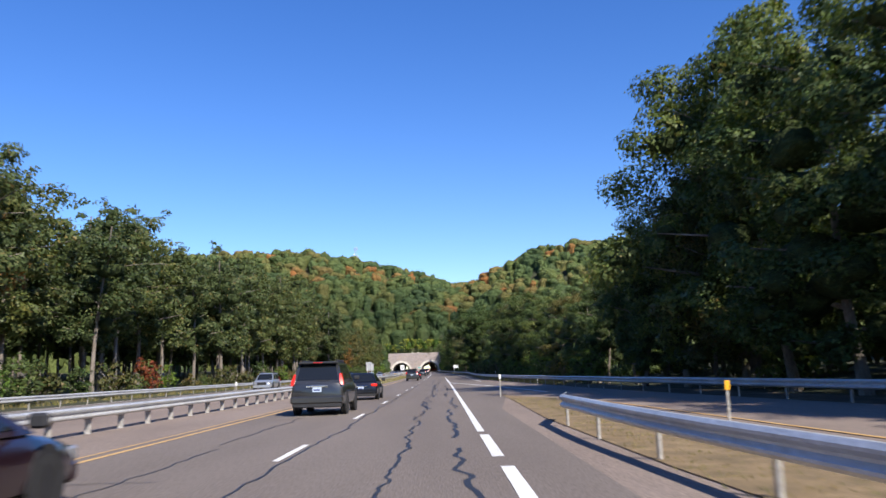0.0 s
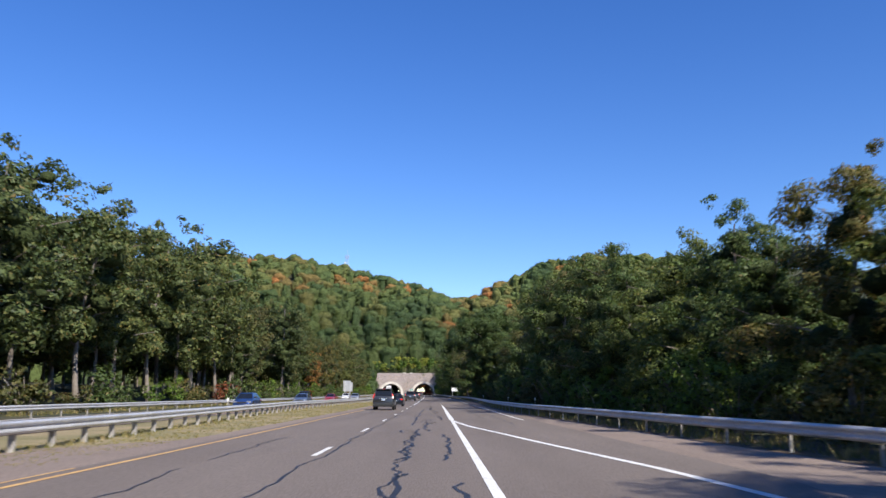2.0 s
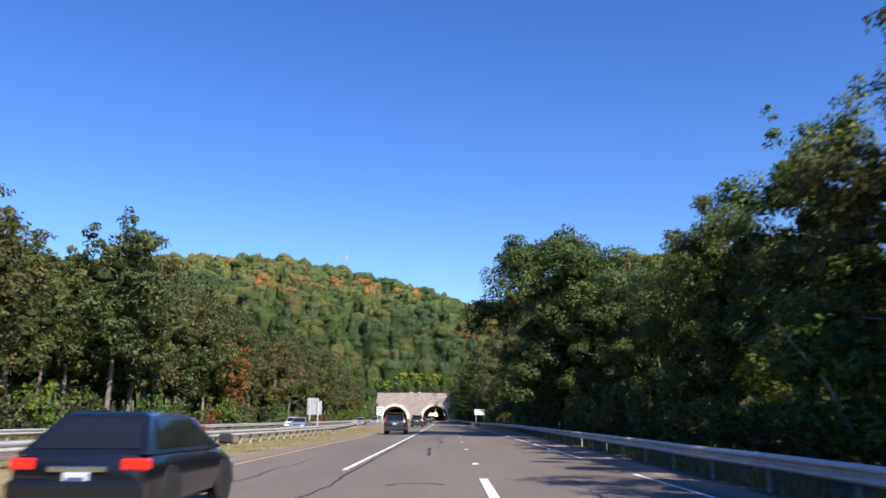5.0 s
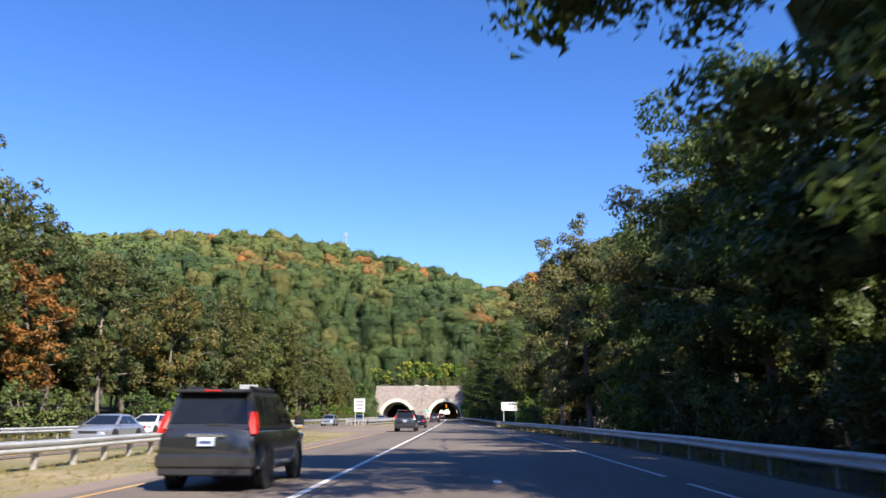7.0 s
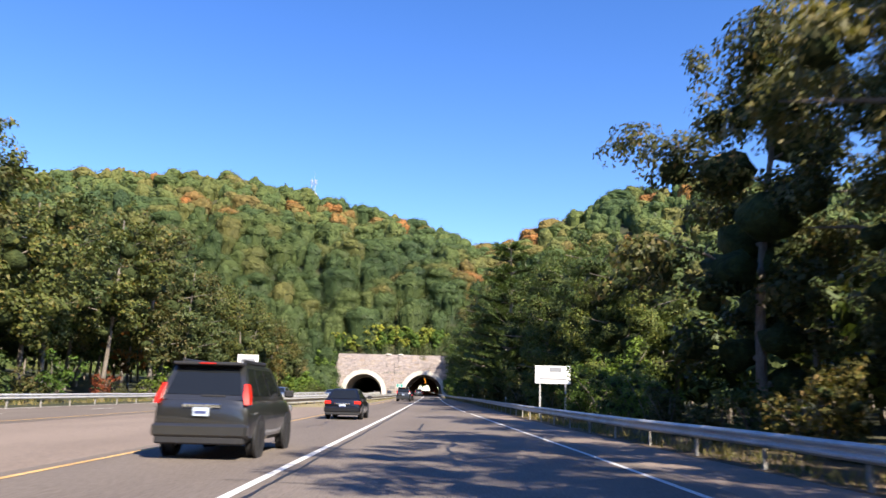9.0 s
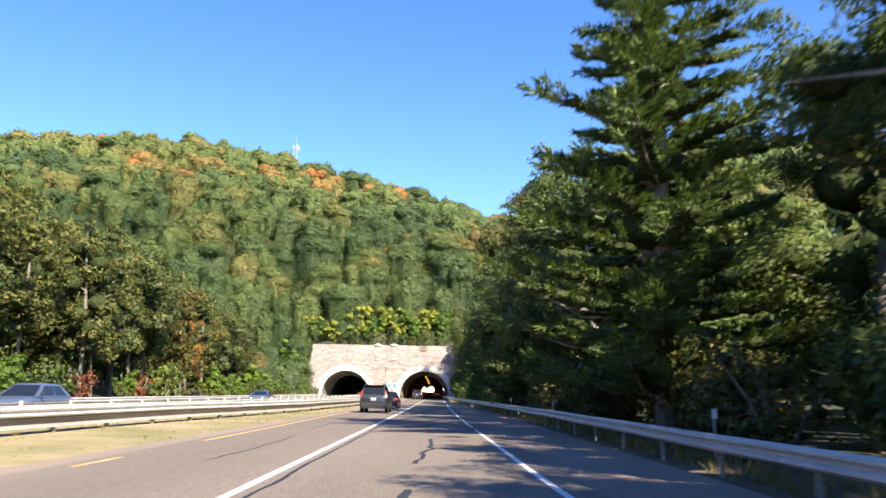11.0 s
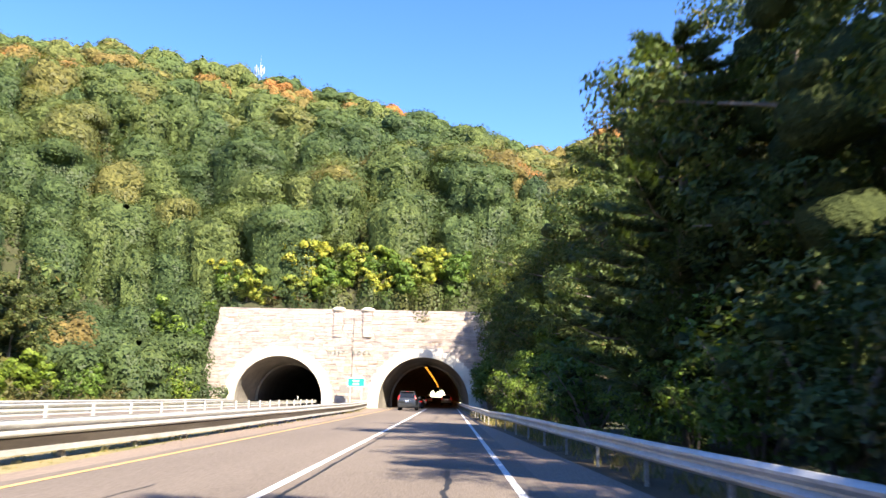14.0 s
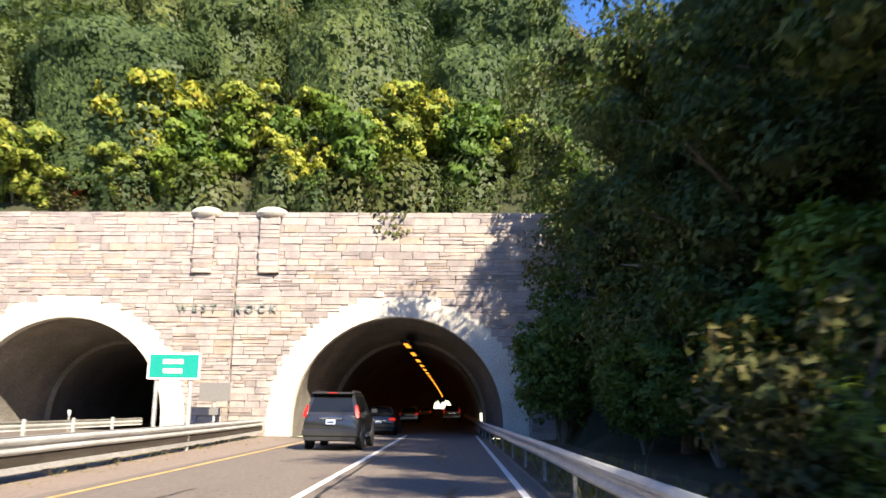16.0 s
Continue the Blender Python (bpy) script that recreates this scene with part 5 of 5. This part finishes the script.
def wheel_meshes(r, w):
    bm = bmesh.new()
    prof = [(r * 0.62, -w / 2), (r * 0.93, -w / 2), (r, -w / 2 + 0.03), (r, w / 2 - 0.03), (r * 0.93, w / 2), (r * 0.62, w / 2)]
    n = 24
    rows = [[bm.verts.new((x, rr * math.cos(a), rr * math.sin(a))) for rr, x in prof] for a in (2 * math.pi * i / n for i in range(n))]
    for i in range(n):
        for j in range(len(prof)):
            bm.faces.new((rows[i][j], rows[i][(j + 1) % 6], rows[(i + 1) % n][(j + 1) % 6], rows[(i + 1) % n][j]))
    bmesh.ops.recalc_face_normals(bm, faces=bm.faces[:])
    t = bpy.data.meshes.new("tyre")
    bm.to_mesh(t)
    bm.free()
    t.materials.append(M_TYRE)
    bm = bmesh.new()
    for k in range(5):
        a = k * 2 * math.pi / 5
        vs = []
        for rr, ww in ((0.1 * r, 0.16), (0.63 * r, 0.11)):
            for sg in (-1, 1):
                vs.append((rr, sg * ww * r))
        co = [(x, vr * math.cos(a) - vt * math.sin(a), vr * math.sin(a) + vt * math.cos(a)) for x in (-w * 0.3, w * 0.42) for vr, vt in vs]
        b = [bm.verts.new(c) for c in co]
        for q in ((0, 1, 3, 2), (4, 6, 7, 5), (0, 4, 5, 1), (2, 3, 7, 6), (0, 2, 6, 4), (1, 5, 7, 3)):
            bm.faces.new([b[i] for i in q])
    bmesh.ops.create_cone(bm, cap_ends=True, segments=20, radius1=0.2 * r, radius2=0.17 * r, depth=w * 0.9, matrix=Matrix.Rotation(math.pi / 2, 4, 'Y'))
    bmesh.ops.create_cone(bm, cap_ends=True, segments=20, radius1=0.66 * r, radius2=0.66 * r, depth=w * 0.35, matrix=Matrix.Rotation(math.pi / 2, 4, 'Y'))
    bmesh.ops.recalc_face_normals(bm, faces=bm.faces[:])
    m = bpy.data.meshes.new("rim")
    bm.to_mesh(m)
    bm.free()
    m.materials.append(M_RIM)
    return t, m


def car(label, L, Wd, H, belt, colour, style, lit=False, category="car"):
    """A car at the origin, nose to +y. style: suv, hatch, sedan, van."""
    e = empty("car", Matrix.Identity(4), label, category, "traffic")
    w = Wd / 2
    r = 0.37 if style == "suv" else 0.33
    cl = 0.32 if style == "suv" else 0.24
    hood = belt - (0.02 if style == "suv" else 0.1)
    rear = -L / 2
    deck = belt if style in ("suv", "hatch", "van") else belt - 0.02
    rings = [body_ring(rear, w - 0.1, cl + 0.16, deck - 0.12), body_ring(rear + 0.05, w - 0.035, cl + 0.1, deck - 0.04), body_ring(rear + 0.3, w, cl, deck), body_ring(rear + 0.9, w, cl - 0.02, belt), body_ring(0.1 * L, w, cl - 0.02, belt),
             body_ring(0.22 * L, w, cl - 0.02, belt - 0.01), body_ring(0.36 * L, w - 0.01, cl, hood), body_ring(0.45 * L, w - 0.04, cl + 0.02, hood - 0.1), body_ring(0.485 * L, w - 0.12, cl + 0.05, hood - 0.2), body_ring(0.5 * L, w - 0.26, cl + 0.12, hood - 0.3)]
    bm = bmesh.new()
    ring_loft(bm, rings)
    # cabin
    if style == "suv":
        yb0, yt0, yt1, yb1 = rear + 0.06, rear + 0.42, 0.08 * L, 0.25 * L
    elif style == "van":
        yb0, yt0, yt1, yb1 = rear + 0.05, rear + 0.12, 0.2 * L, 0.36 * L
    elif style == "hatch":
        yb0, yt0, yt1, yb1 = rear + 0.1, rear + 0.75, 0.05 * L, 0.27 * L
    else:
        yb0, yt0, yt1, yb1 = rear + 0.62, rear + 1.35, 0.04 * L, 0.26 * L
    wb, wt = w - 0.06, w - (0.25 if style in ("suv", "van") else 0.3)
    zb, zt = belt - 0.04, H - 0.06
    B = [(-wb, yb0, zb), (wb, yb0, zb), (wb, yb1, zb), (-wb, yb1, zb)]
    T = [(-wt, yt0, zt), (wt, yt0, zt), (wt, yt1, zt), (-wt, yt1, zt)]
    vb, vt = [bm.verts.new(p) for p in B], [bm.verts.new(p) for p in T]
    top = [bm.verts.new((x * 0.8, y + (0.1 if i < 2 else -0.15), H)) for i, (x, y, z) in enumerate(T)]
    for i in range(4):
        j = (i + 1) % 4
        bm.faces.new((vb[i], vb[j], vt[j], vt[i]))
        bm.faces.new((vt[i], vt[j], top[j], top[i]))
    bm.faces.new(top)
    bm.faces.new(vb[::-1])
    part("body", bm, colour, e)
    # glass
    def glass(name, q, *a):
        bm = bmesh.new()
        pane(bm, q, *a)
        part(name, bm, M_GLASS, e, flat=True)
    glass("rear_window", (B[0], B[1], T[1], T[0]), 0.07, 0.93, 0.14, 0.95)
    glass("windscreen", (B[2], B[3], T[3], T[2]), 0.05, 0.95, 0.06, 0.94)
    cuts = {"suv": (0.05, 0.27, 0.31, 0.57, 0.61, 0.9), "van": (0.04, 0.3, 0.33, 0.6, 0.63, 0.92)}.get(style, (0.12, 0.47, 0.5, 0.9))
    for k in range(0, len(cuts), 2):
        glass("side_window", (B[1], B[2], T[2], T[1]), cuts[k], cuts[k + 1], 0.12, 0.9)
        glass("side_window", (B[3], B[0], T[0], T[3]), 1 - cuts[k + 1], 1 - cuts[k], 0.12, 0.9)
    # wheels and arches
    tyre, rim = wheel_meshes(r, 0.22)
    for sx in (-1, 1):
        for y in (rear + 0.21 * L, rear + 0.8 * L):
            bm = bmesh.new()
            bmesh.ops.create_cone(bm, cap_ends=True, segments=22, radius1=r * 1.22, radius2=r * 1.22, depth=0.05, matrix=Matrix.Translation((sx * (w - 0.018), y, r + 0.02)) @ Matrix.Rotation(math.pi / 2, 4, 'Y'))
            part("wheel_arch", bm, M_TRIM, e)
            m = Matrix.Translation((sx * (w - 0.1), y, r))
            if sx < 0:
                m = m @ Matrix.Rotation(math.pi, 4, 'Z')
            wh = link("wheel", tyre, None, e, m=m)
            link("rim", rim, None, wh)
    # lamps, bumpers, plates, mirrors
    def bx(name, material, *c, bev=0.015):
        bm = bmesh.new()
        box(bm, *c, bev=bev)
        return part(name, bm, material, e)
    tall = style in ("suv", "van")
    for sx in (-1, 1):
        a, b = sorted((sx * (w - 0.02), sx * (w - (0.13 if tall else 0.36))))
        if tall:
            # slender lamp that leans in with the rear pillar
            bm = bmesh.new()
            for k, (z, dy, dx, wd) in enumerate(((belt - 0.12, -0.02, 0.0, 0.08), (belt + 0.04, 0.03, 0.015, 0.12), (belt + 0.28, 0.17, 0.09, 0.06))):
                xo, xi = sx * (w - 0.02 - dx), sx * (w - 0.02 - dx - wd)
                q = [bm.verts.new(c) for c in ((xo, rear + dy, z), (xi, rear + dy - 0.025, z), (xi, rear + dy + 0.2, z), (xo, rear + dy + 0.25, z))]
                if k:
                    for i in range(4):
                        bm.faces.new((last[i], last[(i + 1) % 4], q[(i + 1) % 4], q[i]))
                else:
                    bm.faces.new(q)
                last = q
            bm.faces.new(last)
            part("tail_light", bm, M_TAIL if lit else M_TAILOFF, e)
        else:
            bx("tail_light", M_TAIL if lit else M_TAILOFF, a, rear - 0.015, belt - 0.24, b, rear + 0.22, belt - 0.08, bev=0.03)
        a, b = sorted((sx * (w - 0.06), sx * (w - 0.46)))
        bx("headlight", M_LAMP, a, 0.44 * L, hood - 0.32, b, 0.49 * L + 0.0, hood - 0.15, bev=0.03)
        a, b = sorted((sx * (w - 0.02), sx * (w + 0.2)))
        bx("mirror", M_TRIM, a, 0.2 * L, belt + 0.02, b, 0.2 * L + 0.09, belt + 0.18, bev=0.03)
    bx("rear_bumper", colour, -w + 0.02, rear - 0.1, cl + 0.1, w - 0.02, rear + 0.2, cl + 0.36, bev=0.05)
    bx("bumper_skirt", M_TRIM, -w + 0.08, rear - 0.06, cl - 0.03, w - 0.08, rear + 0.2, cl + 0.12, bev=0.03)
    bx("front_bumper", colour, -w + 0.08, 0.46 * L, cl, w - 0.08, 0.505 * L, cl + 0.26, bev=0.05)
    bx("grille", M_TRIM, -w * 0.5, 0.48 * L, cl + 0.28, w * 0.5, 0.503 * L, hood - 0.2, bev=0.02)
    zp = belt - (0.22 if tall else 0.28)
    bx("plate_garnish", M_CHROME if lit else M_TRIM, -0.38, rear - 0.035, zp + 0.02, 0.38, rear + 0.02, zp + 0.11)
    pl = bx("number_plate", M_PLATE, -0.155, rear - 0.05, zp - 0.13, 0.155, rear + 0.03, zp + 0.025, bev=0.006)
    bm = bmesh.new()
    box(bm, -0.11, rear - 0.056, zp - 0.085, 0.11, rear - 0.047, zp - 0.03)
    part("plate_mark", bm, M_PLATE_BAR, pl)
    if style == "suv":
        bx("roof_spoiler", M_TRIM, -wt, yt0 - 0.2, zt - 0.02, wt, yt0 + 0.15, zt + 0.05, bev=0.02)
        bx("brake_light", M_TAILOFF, -0.16, yt0 - 0.215, zt, 0.16, yt0 - 0.19, zt + 0.035, bev=0.005)
        for sx in (-1, 1):
            bx("roof_rail", M_TRIM, sx * (wt - 0.08) - 0.025, yt0 + 0.2, H - 0.02, sx * (wt - 0.08) + 0.025, yt1 - 0.2, H + 0.06, bev=0.015)
        bx("wiper", M_TRIM, -0.05, yb0 + 0.02, belt + 0.02, 0.42, yb0 + 0.05, belt + 0.06, bev=0.008)
    return e


C_GREY, C_BLACK, C_WHITE, C_SILVER = paint("graphite car paint", (0.075, 0.076, 0.076), 0.7, 0.28), paint("black car paint", (0.008, 0.009, 0.013), 0.2), paint("white car paint", (0.72, 0.72, 0.7), 0.0), paint("silver car paint", (0.46, 0.48, 0.52), 0.6)
C_MAROON, C_BLUE, C_RED, C_SLATE = paint("dark plum car paint", (0.022, 0.008, 0.014), 0.3), paint("blue car paint", (0.03, 0.07, 0.22)), paint("red car paint", (0.35, 0.02, 0.02), 0.2), paint("slate blue car paint", (0.14, 0.18, 0.26))


def park(e, u, s_mid, back=False, turn=0.0):
    e.matrix_basis = Matrix.Translation(W(u, s_mid, 0.0)) @ Matrix.Rotation((math.pi if back else 0) + turn, 4, 'Z')
    return e


SUV = dict(L=4.75, Wd=1.88, H=1.88, belt=1.17, colour=C_GREY, style="suv", lit=True, category="suv")
SED = dict(L=4.4, Wd=1.78, H=1.45, belt=0.95, colour=C_BLACK, style="hatch", lit=True)
first = park(car("graphite grey suv with lit red tail lamps", **SUV), -4.25, 461.6 + 2.35)
second = park(car("glossy black hatchback with lit tail lamps", **SED), -4.1, 477.0 + 2.2)
for u, s in ((-4.3, 19.1), (-4.55, 119.0), (-4.5, 202.4), (-4.55, 259.8), (-4.45, 355.0)):
    copy_thing(first, Matrix.Translation(W(u, s + 2.35)))
for u, s in ((-4.3, 34.4), (-4.5, 140.6), (-4.5, 283.0), (-4.4, 369.0)):
    copy_thing(second, Matrix.Translation(W(u, s + 2.2)))
park(car("white compact suv in the traffic", 4.5, 1.8, 1.65, 1.05, C_WHITE, "suv", True, "suv"), -0.4, 520)
park(car("pale silver hatchback in the traffic", 4.2, 1.75, 1.5, 0.98, C_SILVER, "hatch", True), -4.3, 512)
park(car("white saloon car in the traffic", 4.6, 1.8, 1.45, 0.95, C_WHITE, "sedan", True), -4.3, 560)
park(car("dark plum saloon car with alloy wheels", 4.6, 1.8, 1.43, 0.92, C_MAROON, "sedan"), -5.1, -1.9)
park(car("silver suv on the oncoming carriageway", 4.6, 1.85, 1.75, 1.1, C_SILVER, "suv", category="suv"), -17.3, 71.5, True)
park(car("blue hatchback on the oncoming carriageway", 4.2, 1.75, 1.5, 0.98, C_BLUE, "hatch"), -17.3, 122, True)
park(car("grey saloon car on the oncoming carriageway", 4.6, 1.8, 1.45, 0.95, C_SLATE, "sedan"), -17.3, 154, True)
park(car("black suv on the oncoming carriageway", 4.6, 1.85, 1.75, 1.1, C_BLACK, "suv", category="suv"), -20.9, 178, True)
park(car("red saloon car on the oncoming carriageway", 4.5, 1.8, 1.42, 0.93, C_RED, "sedan"), -17.3, 184, True)
park(car("white saloon car on the oncoming carriageway", 4.7, 1.85, 1.48, 0.96, C_WHITE, "sedan"), -20.9, 243, True)
park(car("silver saloon car on the oncoming carriageway", 4.7, 1.85, 1.45, 0.95, C_SILVER, "sedan"), -17.3, 228, True)
park(car("silver hatchback on the oncoming carriageway", 4.3, 1.78, 1.5, 0.98, C_SILVER, "hatch"), -17.3, 299, True)
park(car("slate blue hatchback on the oncoming carriageway", 4.2, 1.78, 1.52, 0.98, C_SLATE, "hatch"), -17.3, 334, True)
park(car("slate grey convertible on the oncoming carriageway", 4.4, 1.8, 1.35, 0.92, C_SLATE, "sedan"), -17.3, 379, True)


# ---------- signs and roadside furniture ----------
M_SIGNWHITE = plain("white sign sheet", (0.78, 0.78, 0.76), 0.45)
M_SIGNGREEN = plain("green sign sheet", (0.0, 0.3, 0.24), 0.4)
M_SIGNBACK = two_scale("sign back aluminium", (0.36, 0.37, 0.38), (0.44, 0.45, 0.46), (0.5, 0.5, 0.51), 1.5, 12, 0.5, 0.1, 0.004, metal=0.4)
M_SIGNTEXT = plain("sign print", (0.25, 0.26, 0.28), 0.6)
M_BLACK = plain("black print", (0.02, 0.02, 0.02), 0.6)
M_AMBER = plain("amber reflector", (0.8, 0.4, 0.02), 0.4)
M_PLAQUE = plain("grey sign back", (0.2, 0.19, 0.18), 0.6)


def bar(e, name, material, c, bev=0.01, label=""):
    bm = bmesh.new()
    box(bm, *c, bev=bev)
    return part(name, bm, material, e, label)


def sign(u, s, w, z0, z1, label, face, posts, bars=(), bar_mat=None, border=None):
    e = empty("road_sign", Matrix.Translation(W(u, s, 0)), label, "road sign")
    pn = bar(e, "sign_panel", face, (-w / 2, -0.02, z0, w / 2, 0.02, z1), 0.008)
    if border:
        bar(e, "sign_border", border, (-w / 2 - 0.06, -0.012, z0 - 0.06, w / 2 + 0.06, 0.012, z1 + 0.06), 0.005)
    for x0, x1, a, b in bars:
        bar(pn, "sign_mark", bar_mat, (x0, -0.03, a, x1, -0.018, b), 0.0)
    for x in posts:
        bar(e, "sign_post", M_STEEL, (x - 0.05, 0.03, -0.3, x + 0.05, 0.13, z1 - 0.1), 0.01)
    return e


sign(6.75, 292, 2.1, 2.05, 3.1, "white rectangular road sign on two posts", M_SIGNWHITE, (-0.75, 0.75), [(-0.8, 0.8, 2.3, 2.37), (-0.2, 0.5, 2.75, 3.0)], M_SIGNTEXT)
sign(-13.6, 302, 1.5, 1.9, 3.7, "white regulatory sign on two posts in the median", M_SIGNWHITE, (-0.55, 0.55), [(-0.5, 0.5, 3.15, 3.4), (-0.55, 0.55, 2.7, 2.95), (-0.4, 0.4, 2.2, 2.45)], M_SIGNTEXT)
sign(-9.3, 460.7, 1.6, 2.26, 3.0, "green guide sign with white border and two lines", M_SIGNGREEN, (-0.56, 0.56), [(-0.36, 0.3, 2.7, 2.85), (-0.34, 0.28, 2.4, 2.55)], M_SIGNWHITE, M_SIGNWHITE)
e = sign(-11.9, 474.2, 1.5, 1.6, 2.5, "grey back of a small sign before the portal", M_PLAQUE, (0.0,))
bar(e, "sub_panel", M_PLAQUE, (-0.22, -0.02, 0.95, 0.22, 0.02, 1.3))


def back_sign():
    """The ribbed aluminium back of a large sign for oncoming traffic."""
    e = empty("highway_sign", Matrix.Translation(W(-24.7, 285, 0)) @ Matrix.Rotation(radians(12), 4, 'Z'), "ribbed aluminium back of a large highway sign", "road sign")
    bar(e, "sign_panel", M_SIGNBACK, (-1.4, -0.03, 1.9, 0.75, 0.03, 5.0), 0.01)
    bar(e, "side_panel", M_SIGNBACK, (0.77, -0.03, 1.9, 1.35, 0.03, 4.5), 0.01)
    for z in np.arange(2.0, 5.0, 0.22):
        bar(e, "rib", M_SIGNBACK, (-1.38, -0.08, z, 0.73 if z > 4.45 else 1.33, -0.034, z + 0.05), 0.0)
    for x in (-0.9, 0.62):
        bar(e, "sign_post", M_STEEL, (x - 0.12, -0.3, -0.3, x + 0.12, -0.09, 4.6), 0.015)


back_sign()


def crash_cushion():
    """Nose of the median rail, painted in black and yellow bands."""
    p = W(table(262, RAIL_M), 262.1)
    e = empty("crash_cushion", Matrix.Translation(p), "striped black and yellow guard rail nose", "crash cushion")
    for i, z in enumerate((0.28, 0.45, 0.62, 0.79)):
        bar(e, "rounded_band", M_STEEL if i % 2 else M_YELLOW, (-0.42, -3.5, z, 0.42, 0.1, z + 0.15), 0.06)
        bar(e, "nose_patch", M_BLACK if i % 2 else M_AMBER, (-0.43, -0.35, z + 0.01, 0.43, 0.12, z + 0.14), 0.05)
    for y in (-3.0, -2.0, -1.0, -0.2):
        bar(e, "cushion_leg", M_POST, (-0.3, y - 0.08, -0.1, 0.3, y + 0.08, 0.3), 0.02)


crash_cushion()


def delineator(u, s, h=1.15, amber=False):
    e = empty("delineator_post", Matrix.Translation(W(u, s, 0)), "slim marker post with amber reflector" if amber else "slim marker post with white reflector", "marker post", "marker posts")
    bar(e, "marker_stake", M_POST, (-0.03, -0.02, -0.3, 0.03, 0.02, h), 0.005)
    bar(e, "reflector", M_AMBER if amber else M_SIGNWHITE, (-0.06, -0.035, h - 0.22, 0.06, -0.02, h), 0.01)


delineator(3.1, 33.4)
delineator(6.6, 9.2, 1.0, True)
for u, s in ((7.4, 129), (8.2, 113.4), (9.0, 196), (8.6, 245), (6.2, 318), (5.6, 340), (4.6, 372), (5.0, 357), (-12.4, 40), (-13.0, 98), (-16.5, 469)):
    delineator(u, s)

# utility cabinet, far side of the oncoming carriageway
e = empty("utility_cabinet", Matrix.Translation(W(-33.2, 436)), "pale grey roadside utility cabinet", "cabinet")
e.location.z = ground_z(e.location.x, e.location.y)
bar(e, "housing", M_SIGNWHITE, (-0.9, -0.5, -0.2, 0.9, 0.5, 1.75), 0.04)
bar(e, "lid", M_SIGNWHITE, (-1.0, -0.6, 1.76, 1.0, 0.6, 1.86), 0.03)
bar(e, "cabinet_door", M_SIGNWHITE, (-0.75, -0.53, 0.1, 0.75, -0.505, 1.6), 0.01)


def mast():
    x, y = -64.0, 600.0
    g = ground_z(x, y)
    e = empty("radio_mast", Matrix.Translation((x, y, g)), "grey lattice radio mast with antennas on the ridge", "radio mast")
    h = 97.5 - g
    bm = bmesh.new()
    for sx, sy in ((-1, -1), (1, -1), (0, 1)):
        tube(bm, [(sx * 1.2, sy, 0), (sx * 0.75, sy * 0.7, h)], [0.11, 0.08], 6)
    for z in np.arange(1, h - 1, 2.0):
        for a, b in (((-1.0, -0.85), (1.0, -0.85)), ((1.0, -0.85), (0, 0.85)), ((0, 0.85), (-1.0, -0.85))):
            tube(bm, [(a[0], a[1], z), (b[0], b[1], z + 1.6)], [0.05, 0.05], 4)
    part("lattice", bm, M_STEEL, e)
    for a in range(6):
        c, s_ = math.cos(a * 1.05) * 1.35, math.sin(a * 1.05) * 1.35
        bar(e, "antenna", M_SIGNBACK, (c - 0.13, s_ - 0.1, h - 2.6, c + 0.13, s_ + 0.1, h - 0.4), 0.04)
    for sx, z in ((-1.2, h - 6.0), (1.15, h - 7.5)):
        bm = bmesh.new()
        bmesh.ops.create_cone(bm, cap_ends=True, segments=16, radius1=0.7, radius2=0.5, depth=0.35, matrix=Matrix.Translation((sx, -0.9, z)) @ Matrix.Rotation(math.pi / 2, 4, 'X'))
        part("dish", bm, M_SIGNWHITE, e, "white drum dish")
    tubes = bmesh.new()
    tube(tubes, [(0.2, 0, h - 1), (0.2, 0, h + 3.2)], [0.06, 0.03], 6)
    part("whip_antenna", tubes, M_STEEL, e)


mast()

# tunnel lamps along the crown of the right tube
M_SODIUM = plain("sodium lamp", (1.0, 0.36, 0.04), 0.4, 0.0, 0.7)
for i in range(34):
    s = PORTAL + 6 + i * 7.5
    p = W(-3.0, s, 4.93)
    e = empty("tunnel_lamp", Matrix.Translation(p), "amber strip lamp under the tunnel crown", "lamp", "tunnel lamps")
    bar(e, "lamp_housing", M_TRIM, (-0.28, -1.6, 0.02, 0.28, 1.6, 0.2), 0.02)
    bar(e, "diffuser", M_SODIUM, (-0.13, -1.2, -0.05, 0.13, 1.2, 0.015), 0.02)
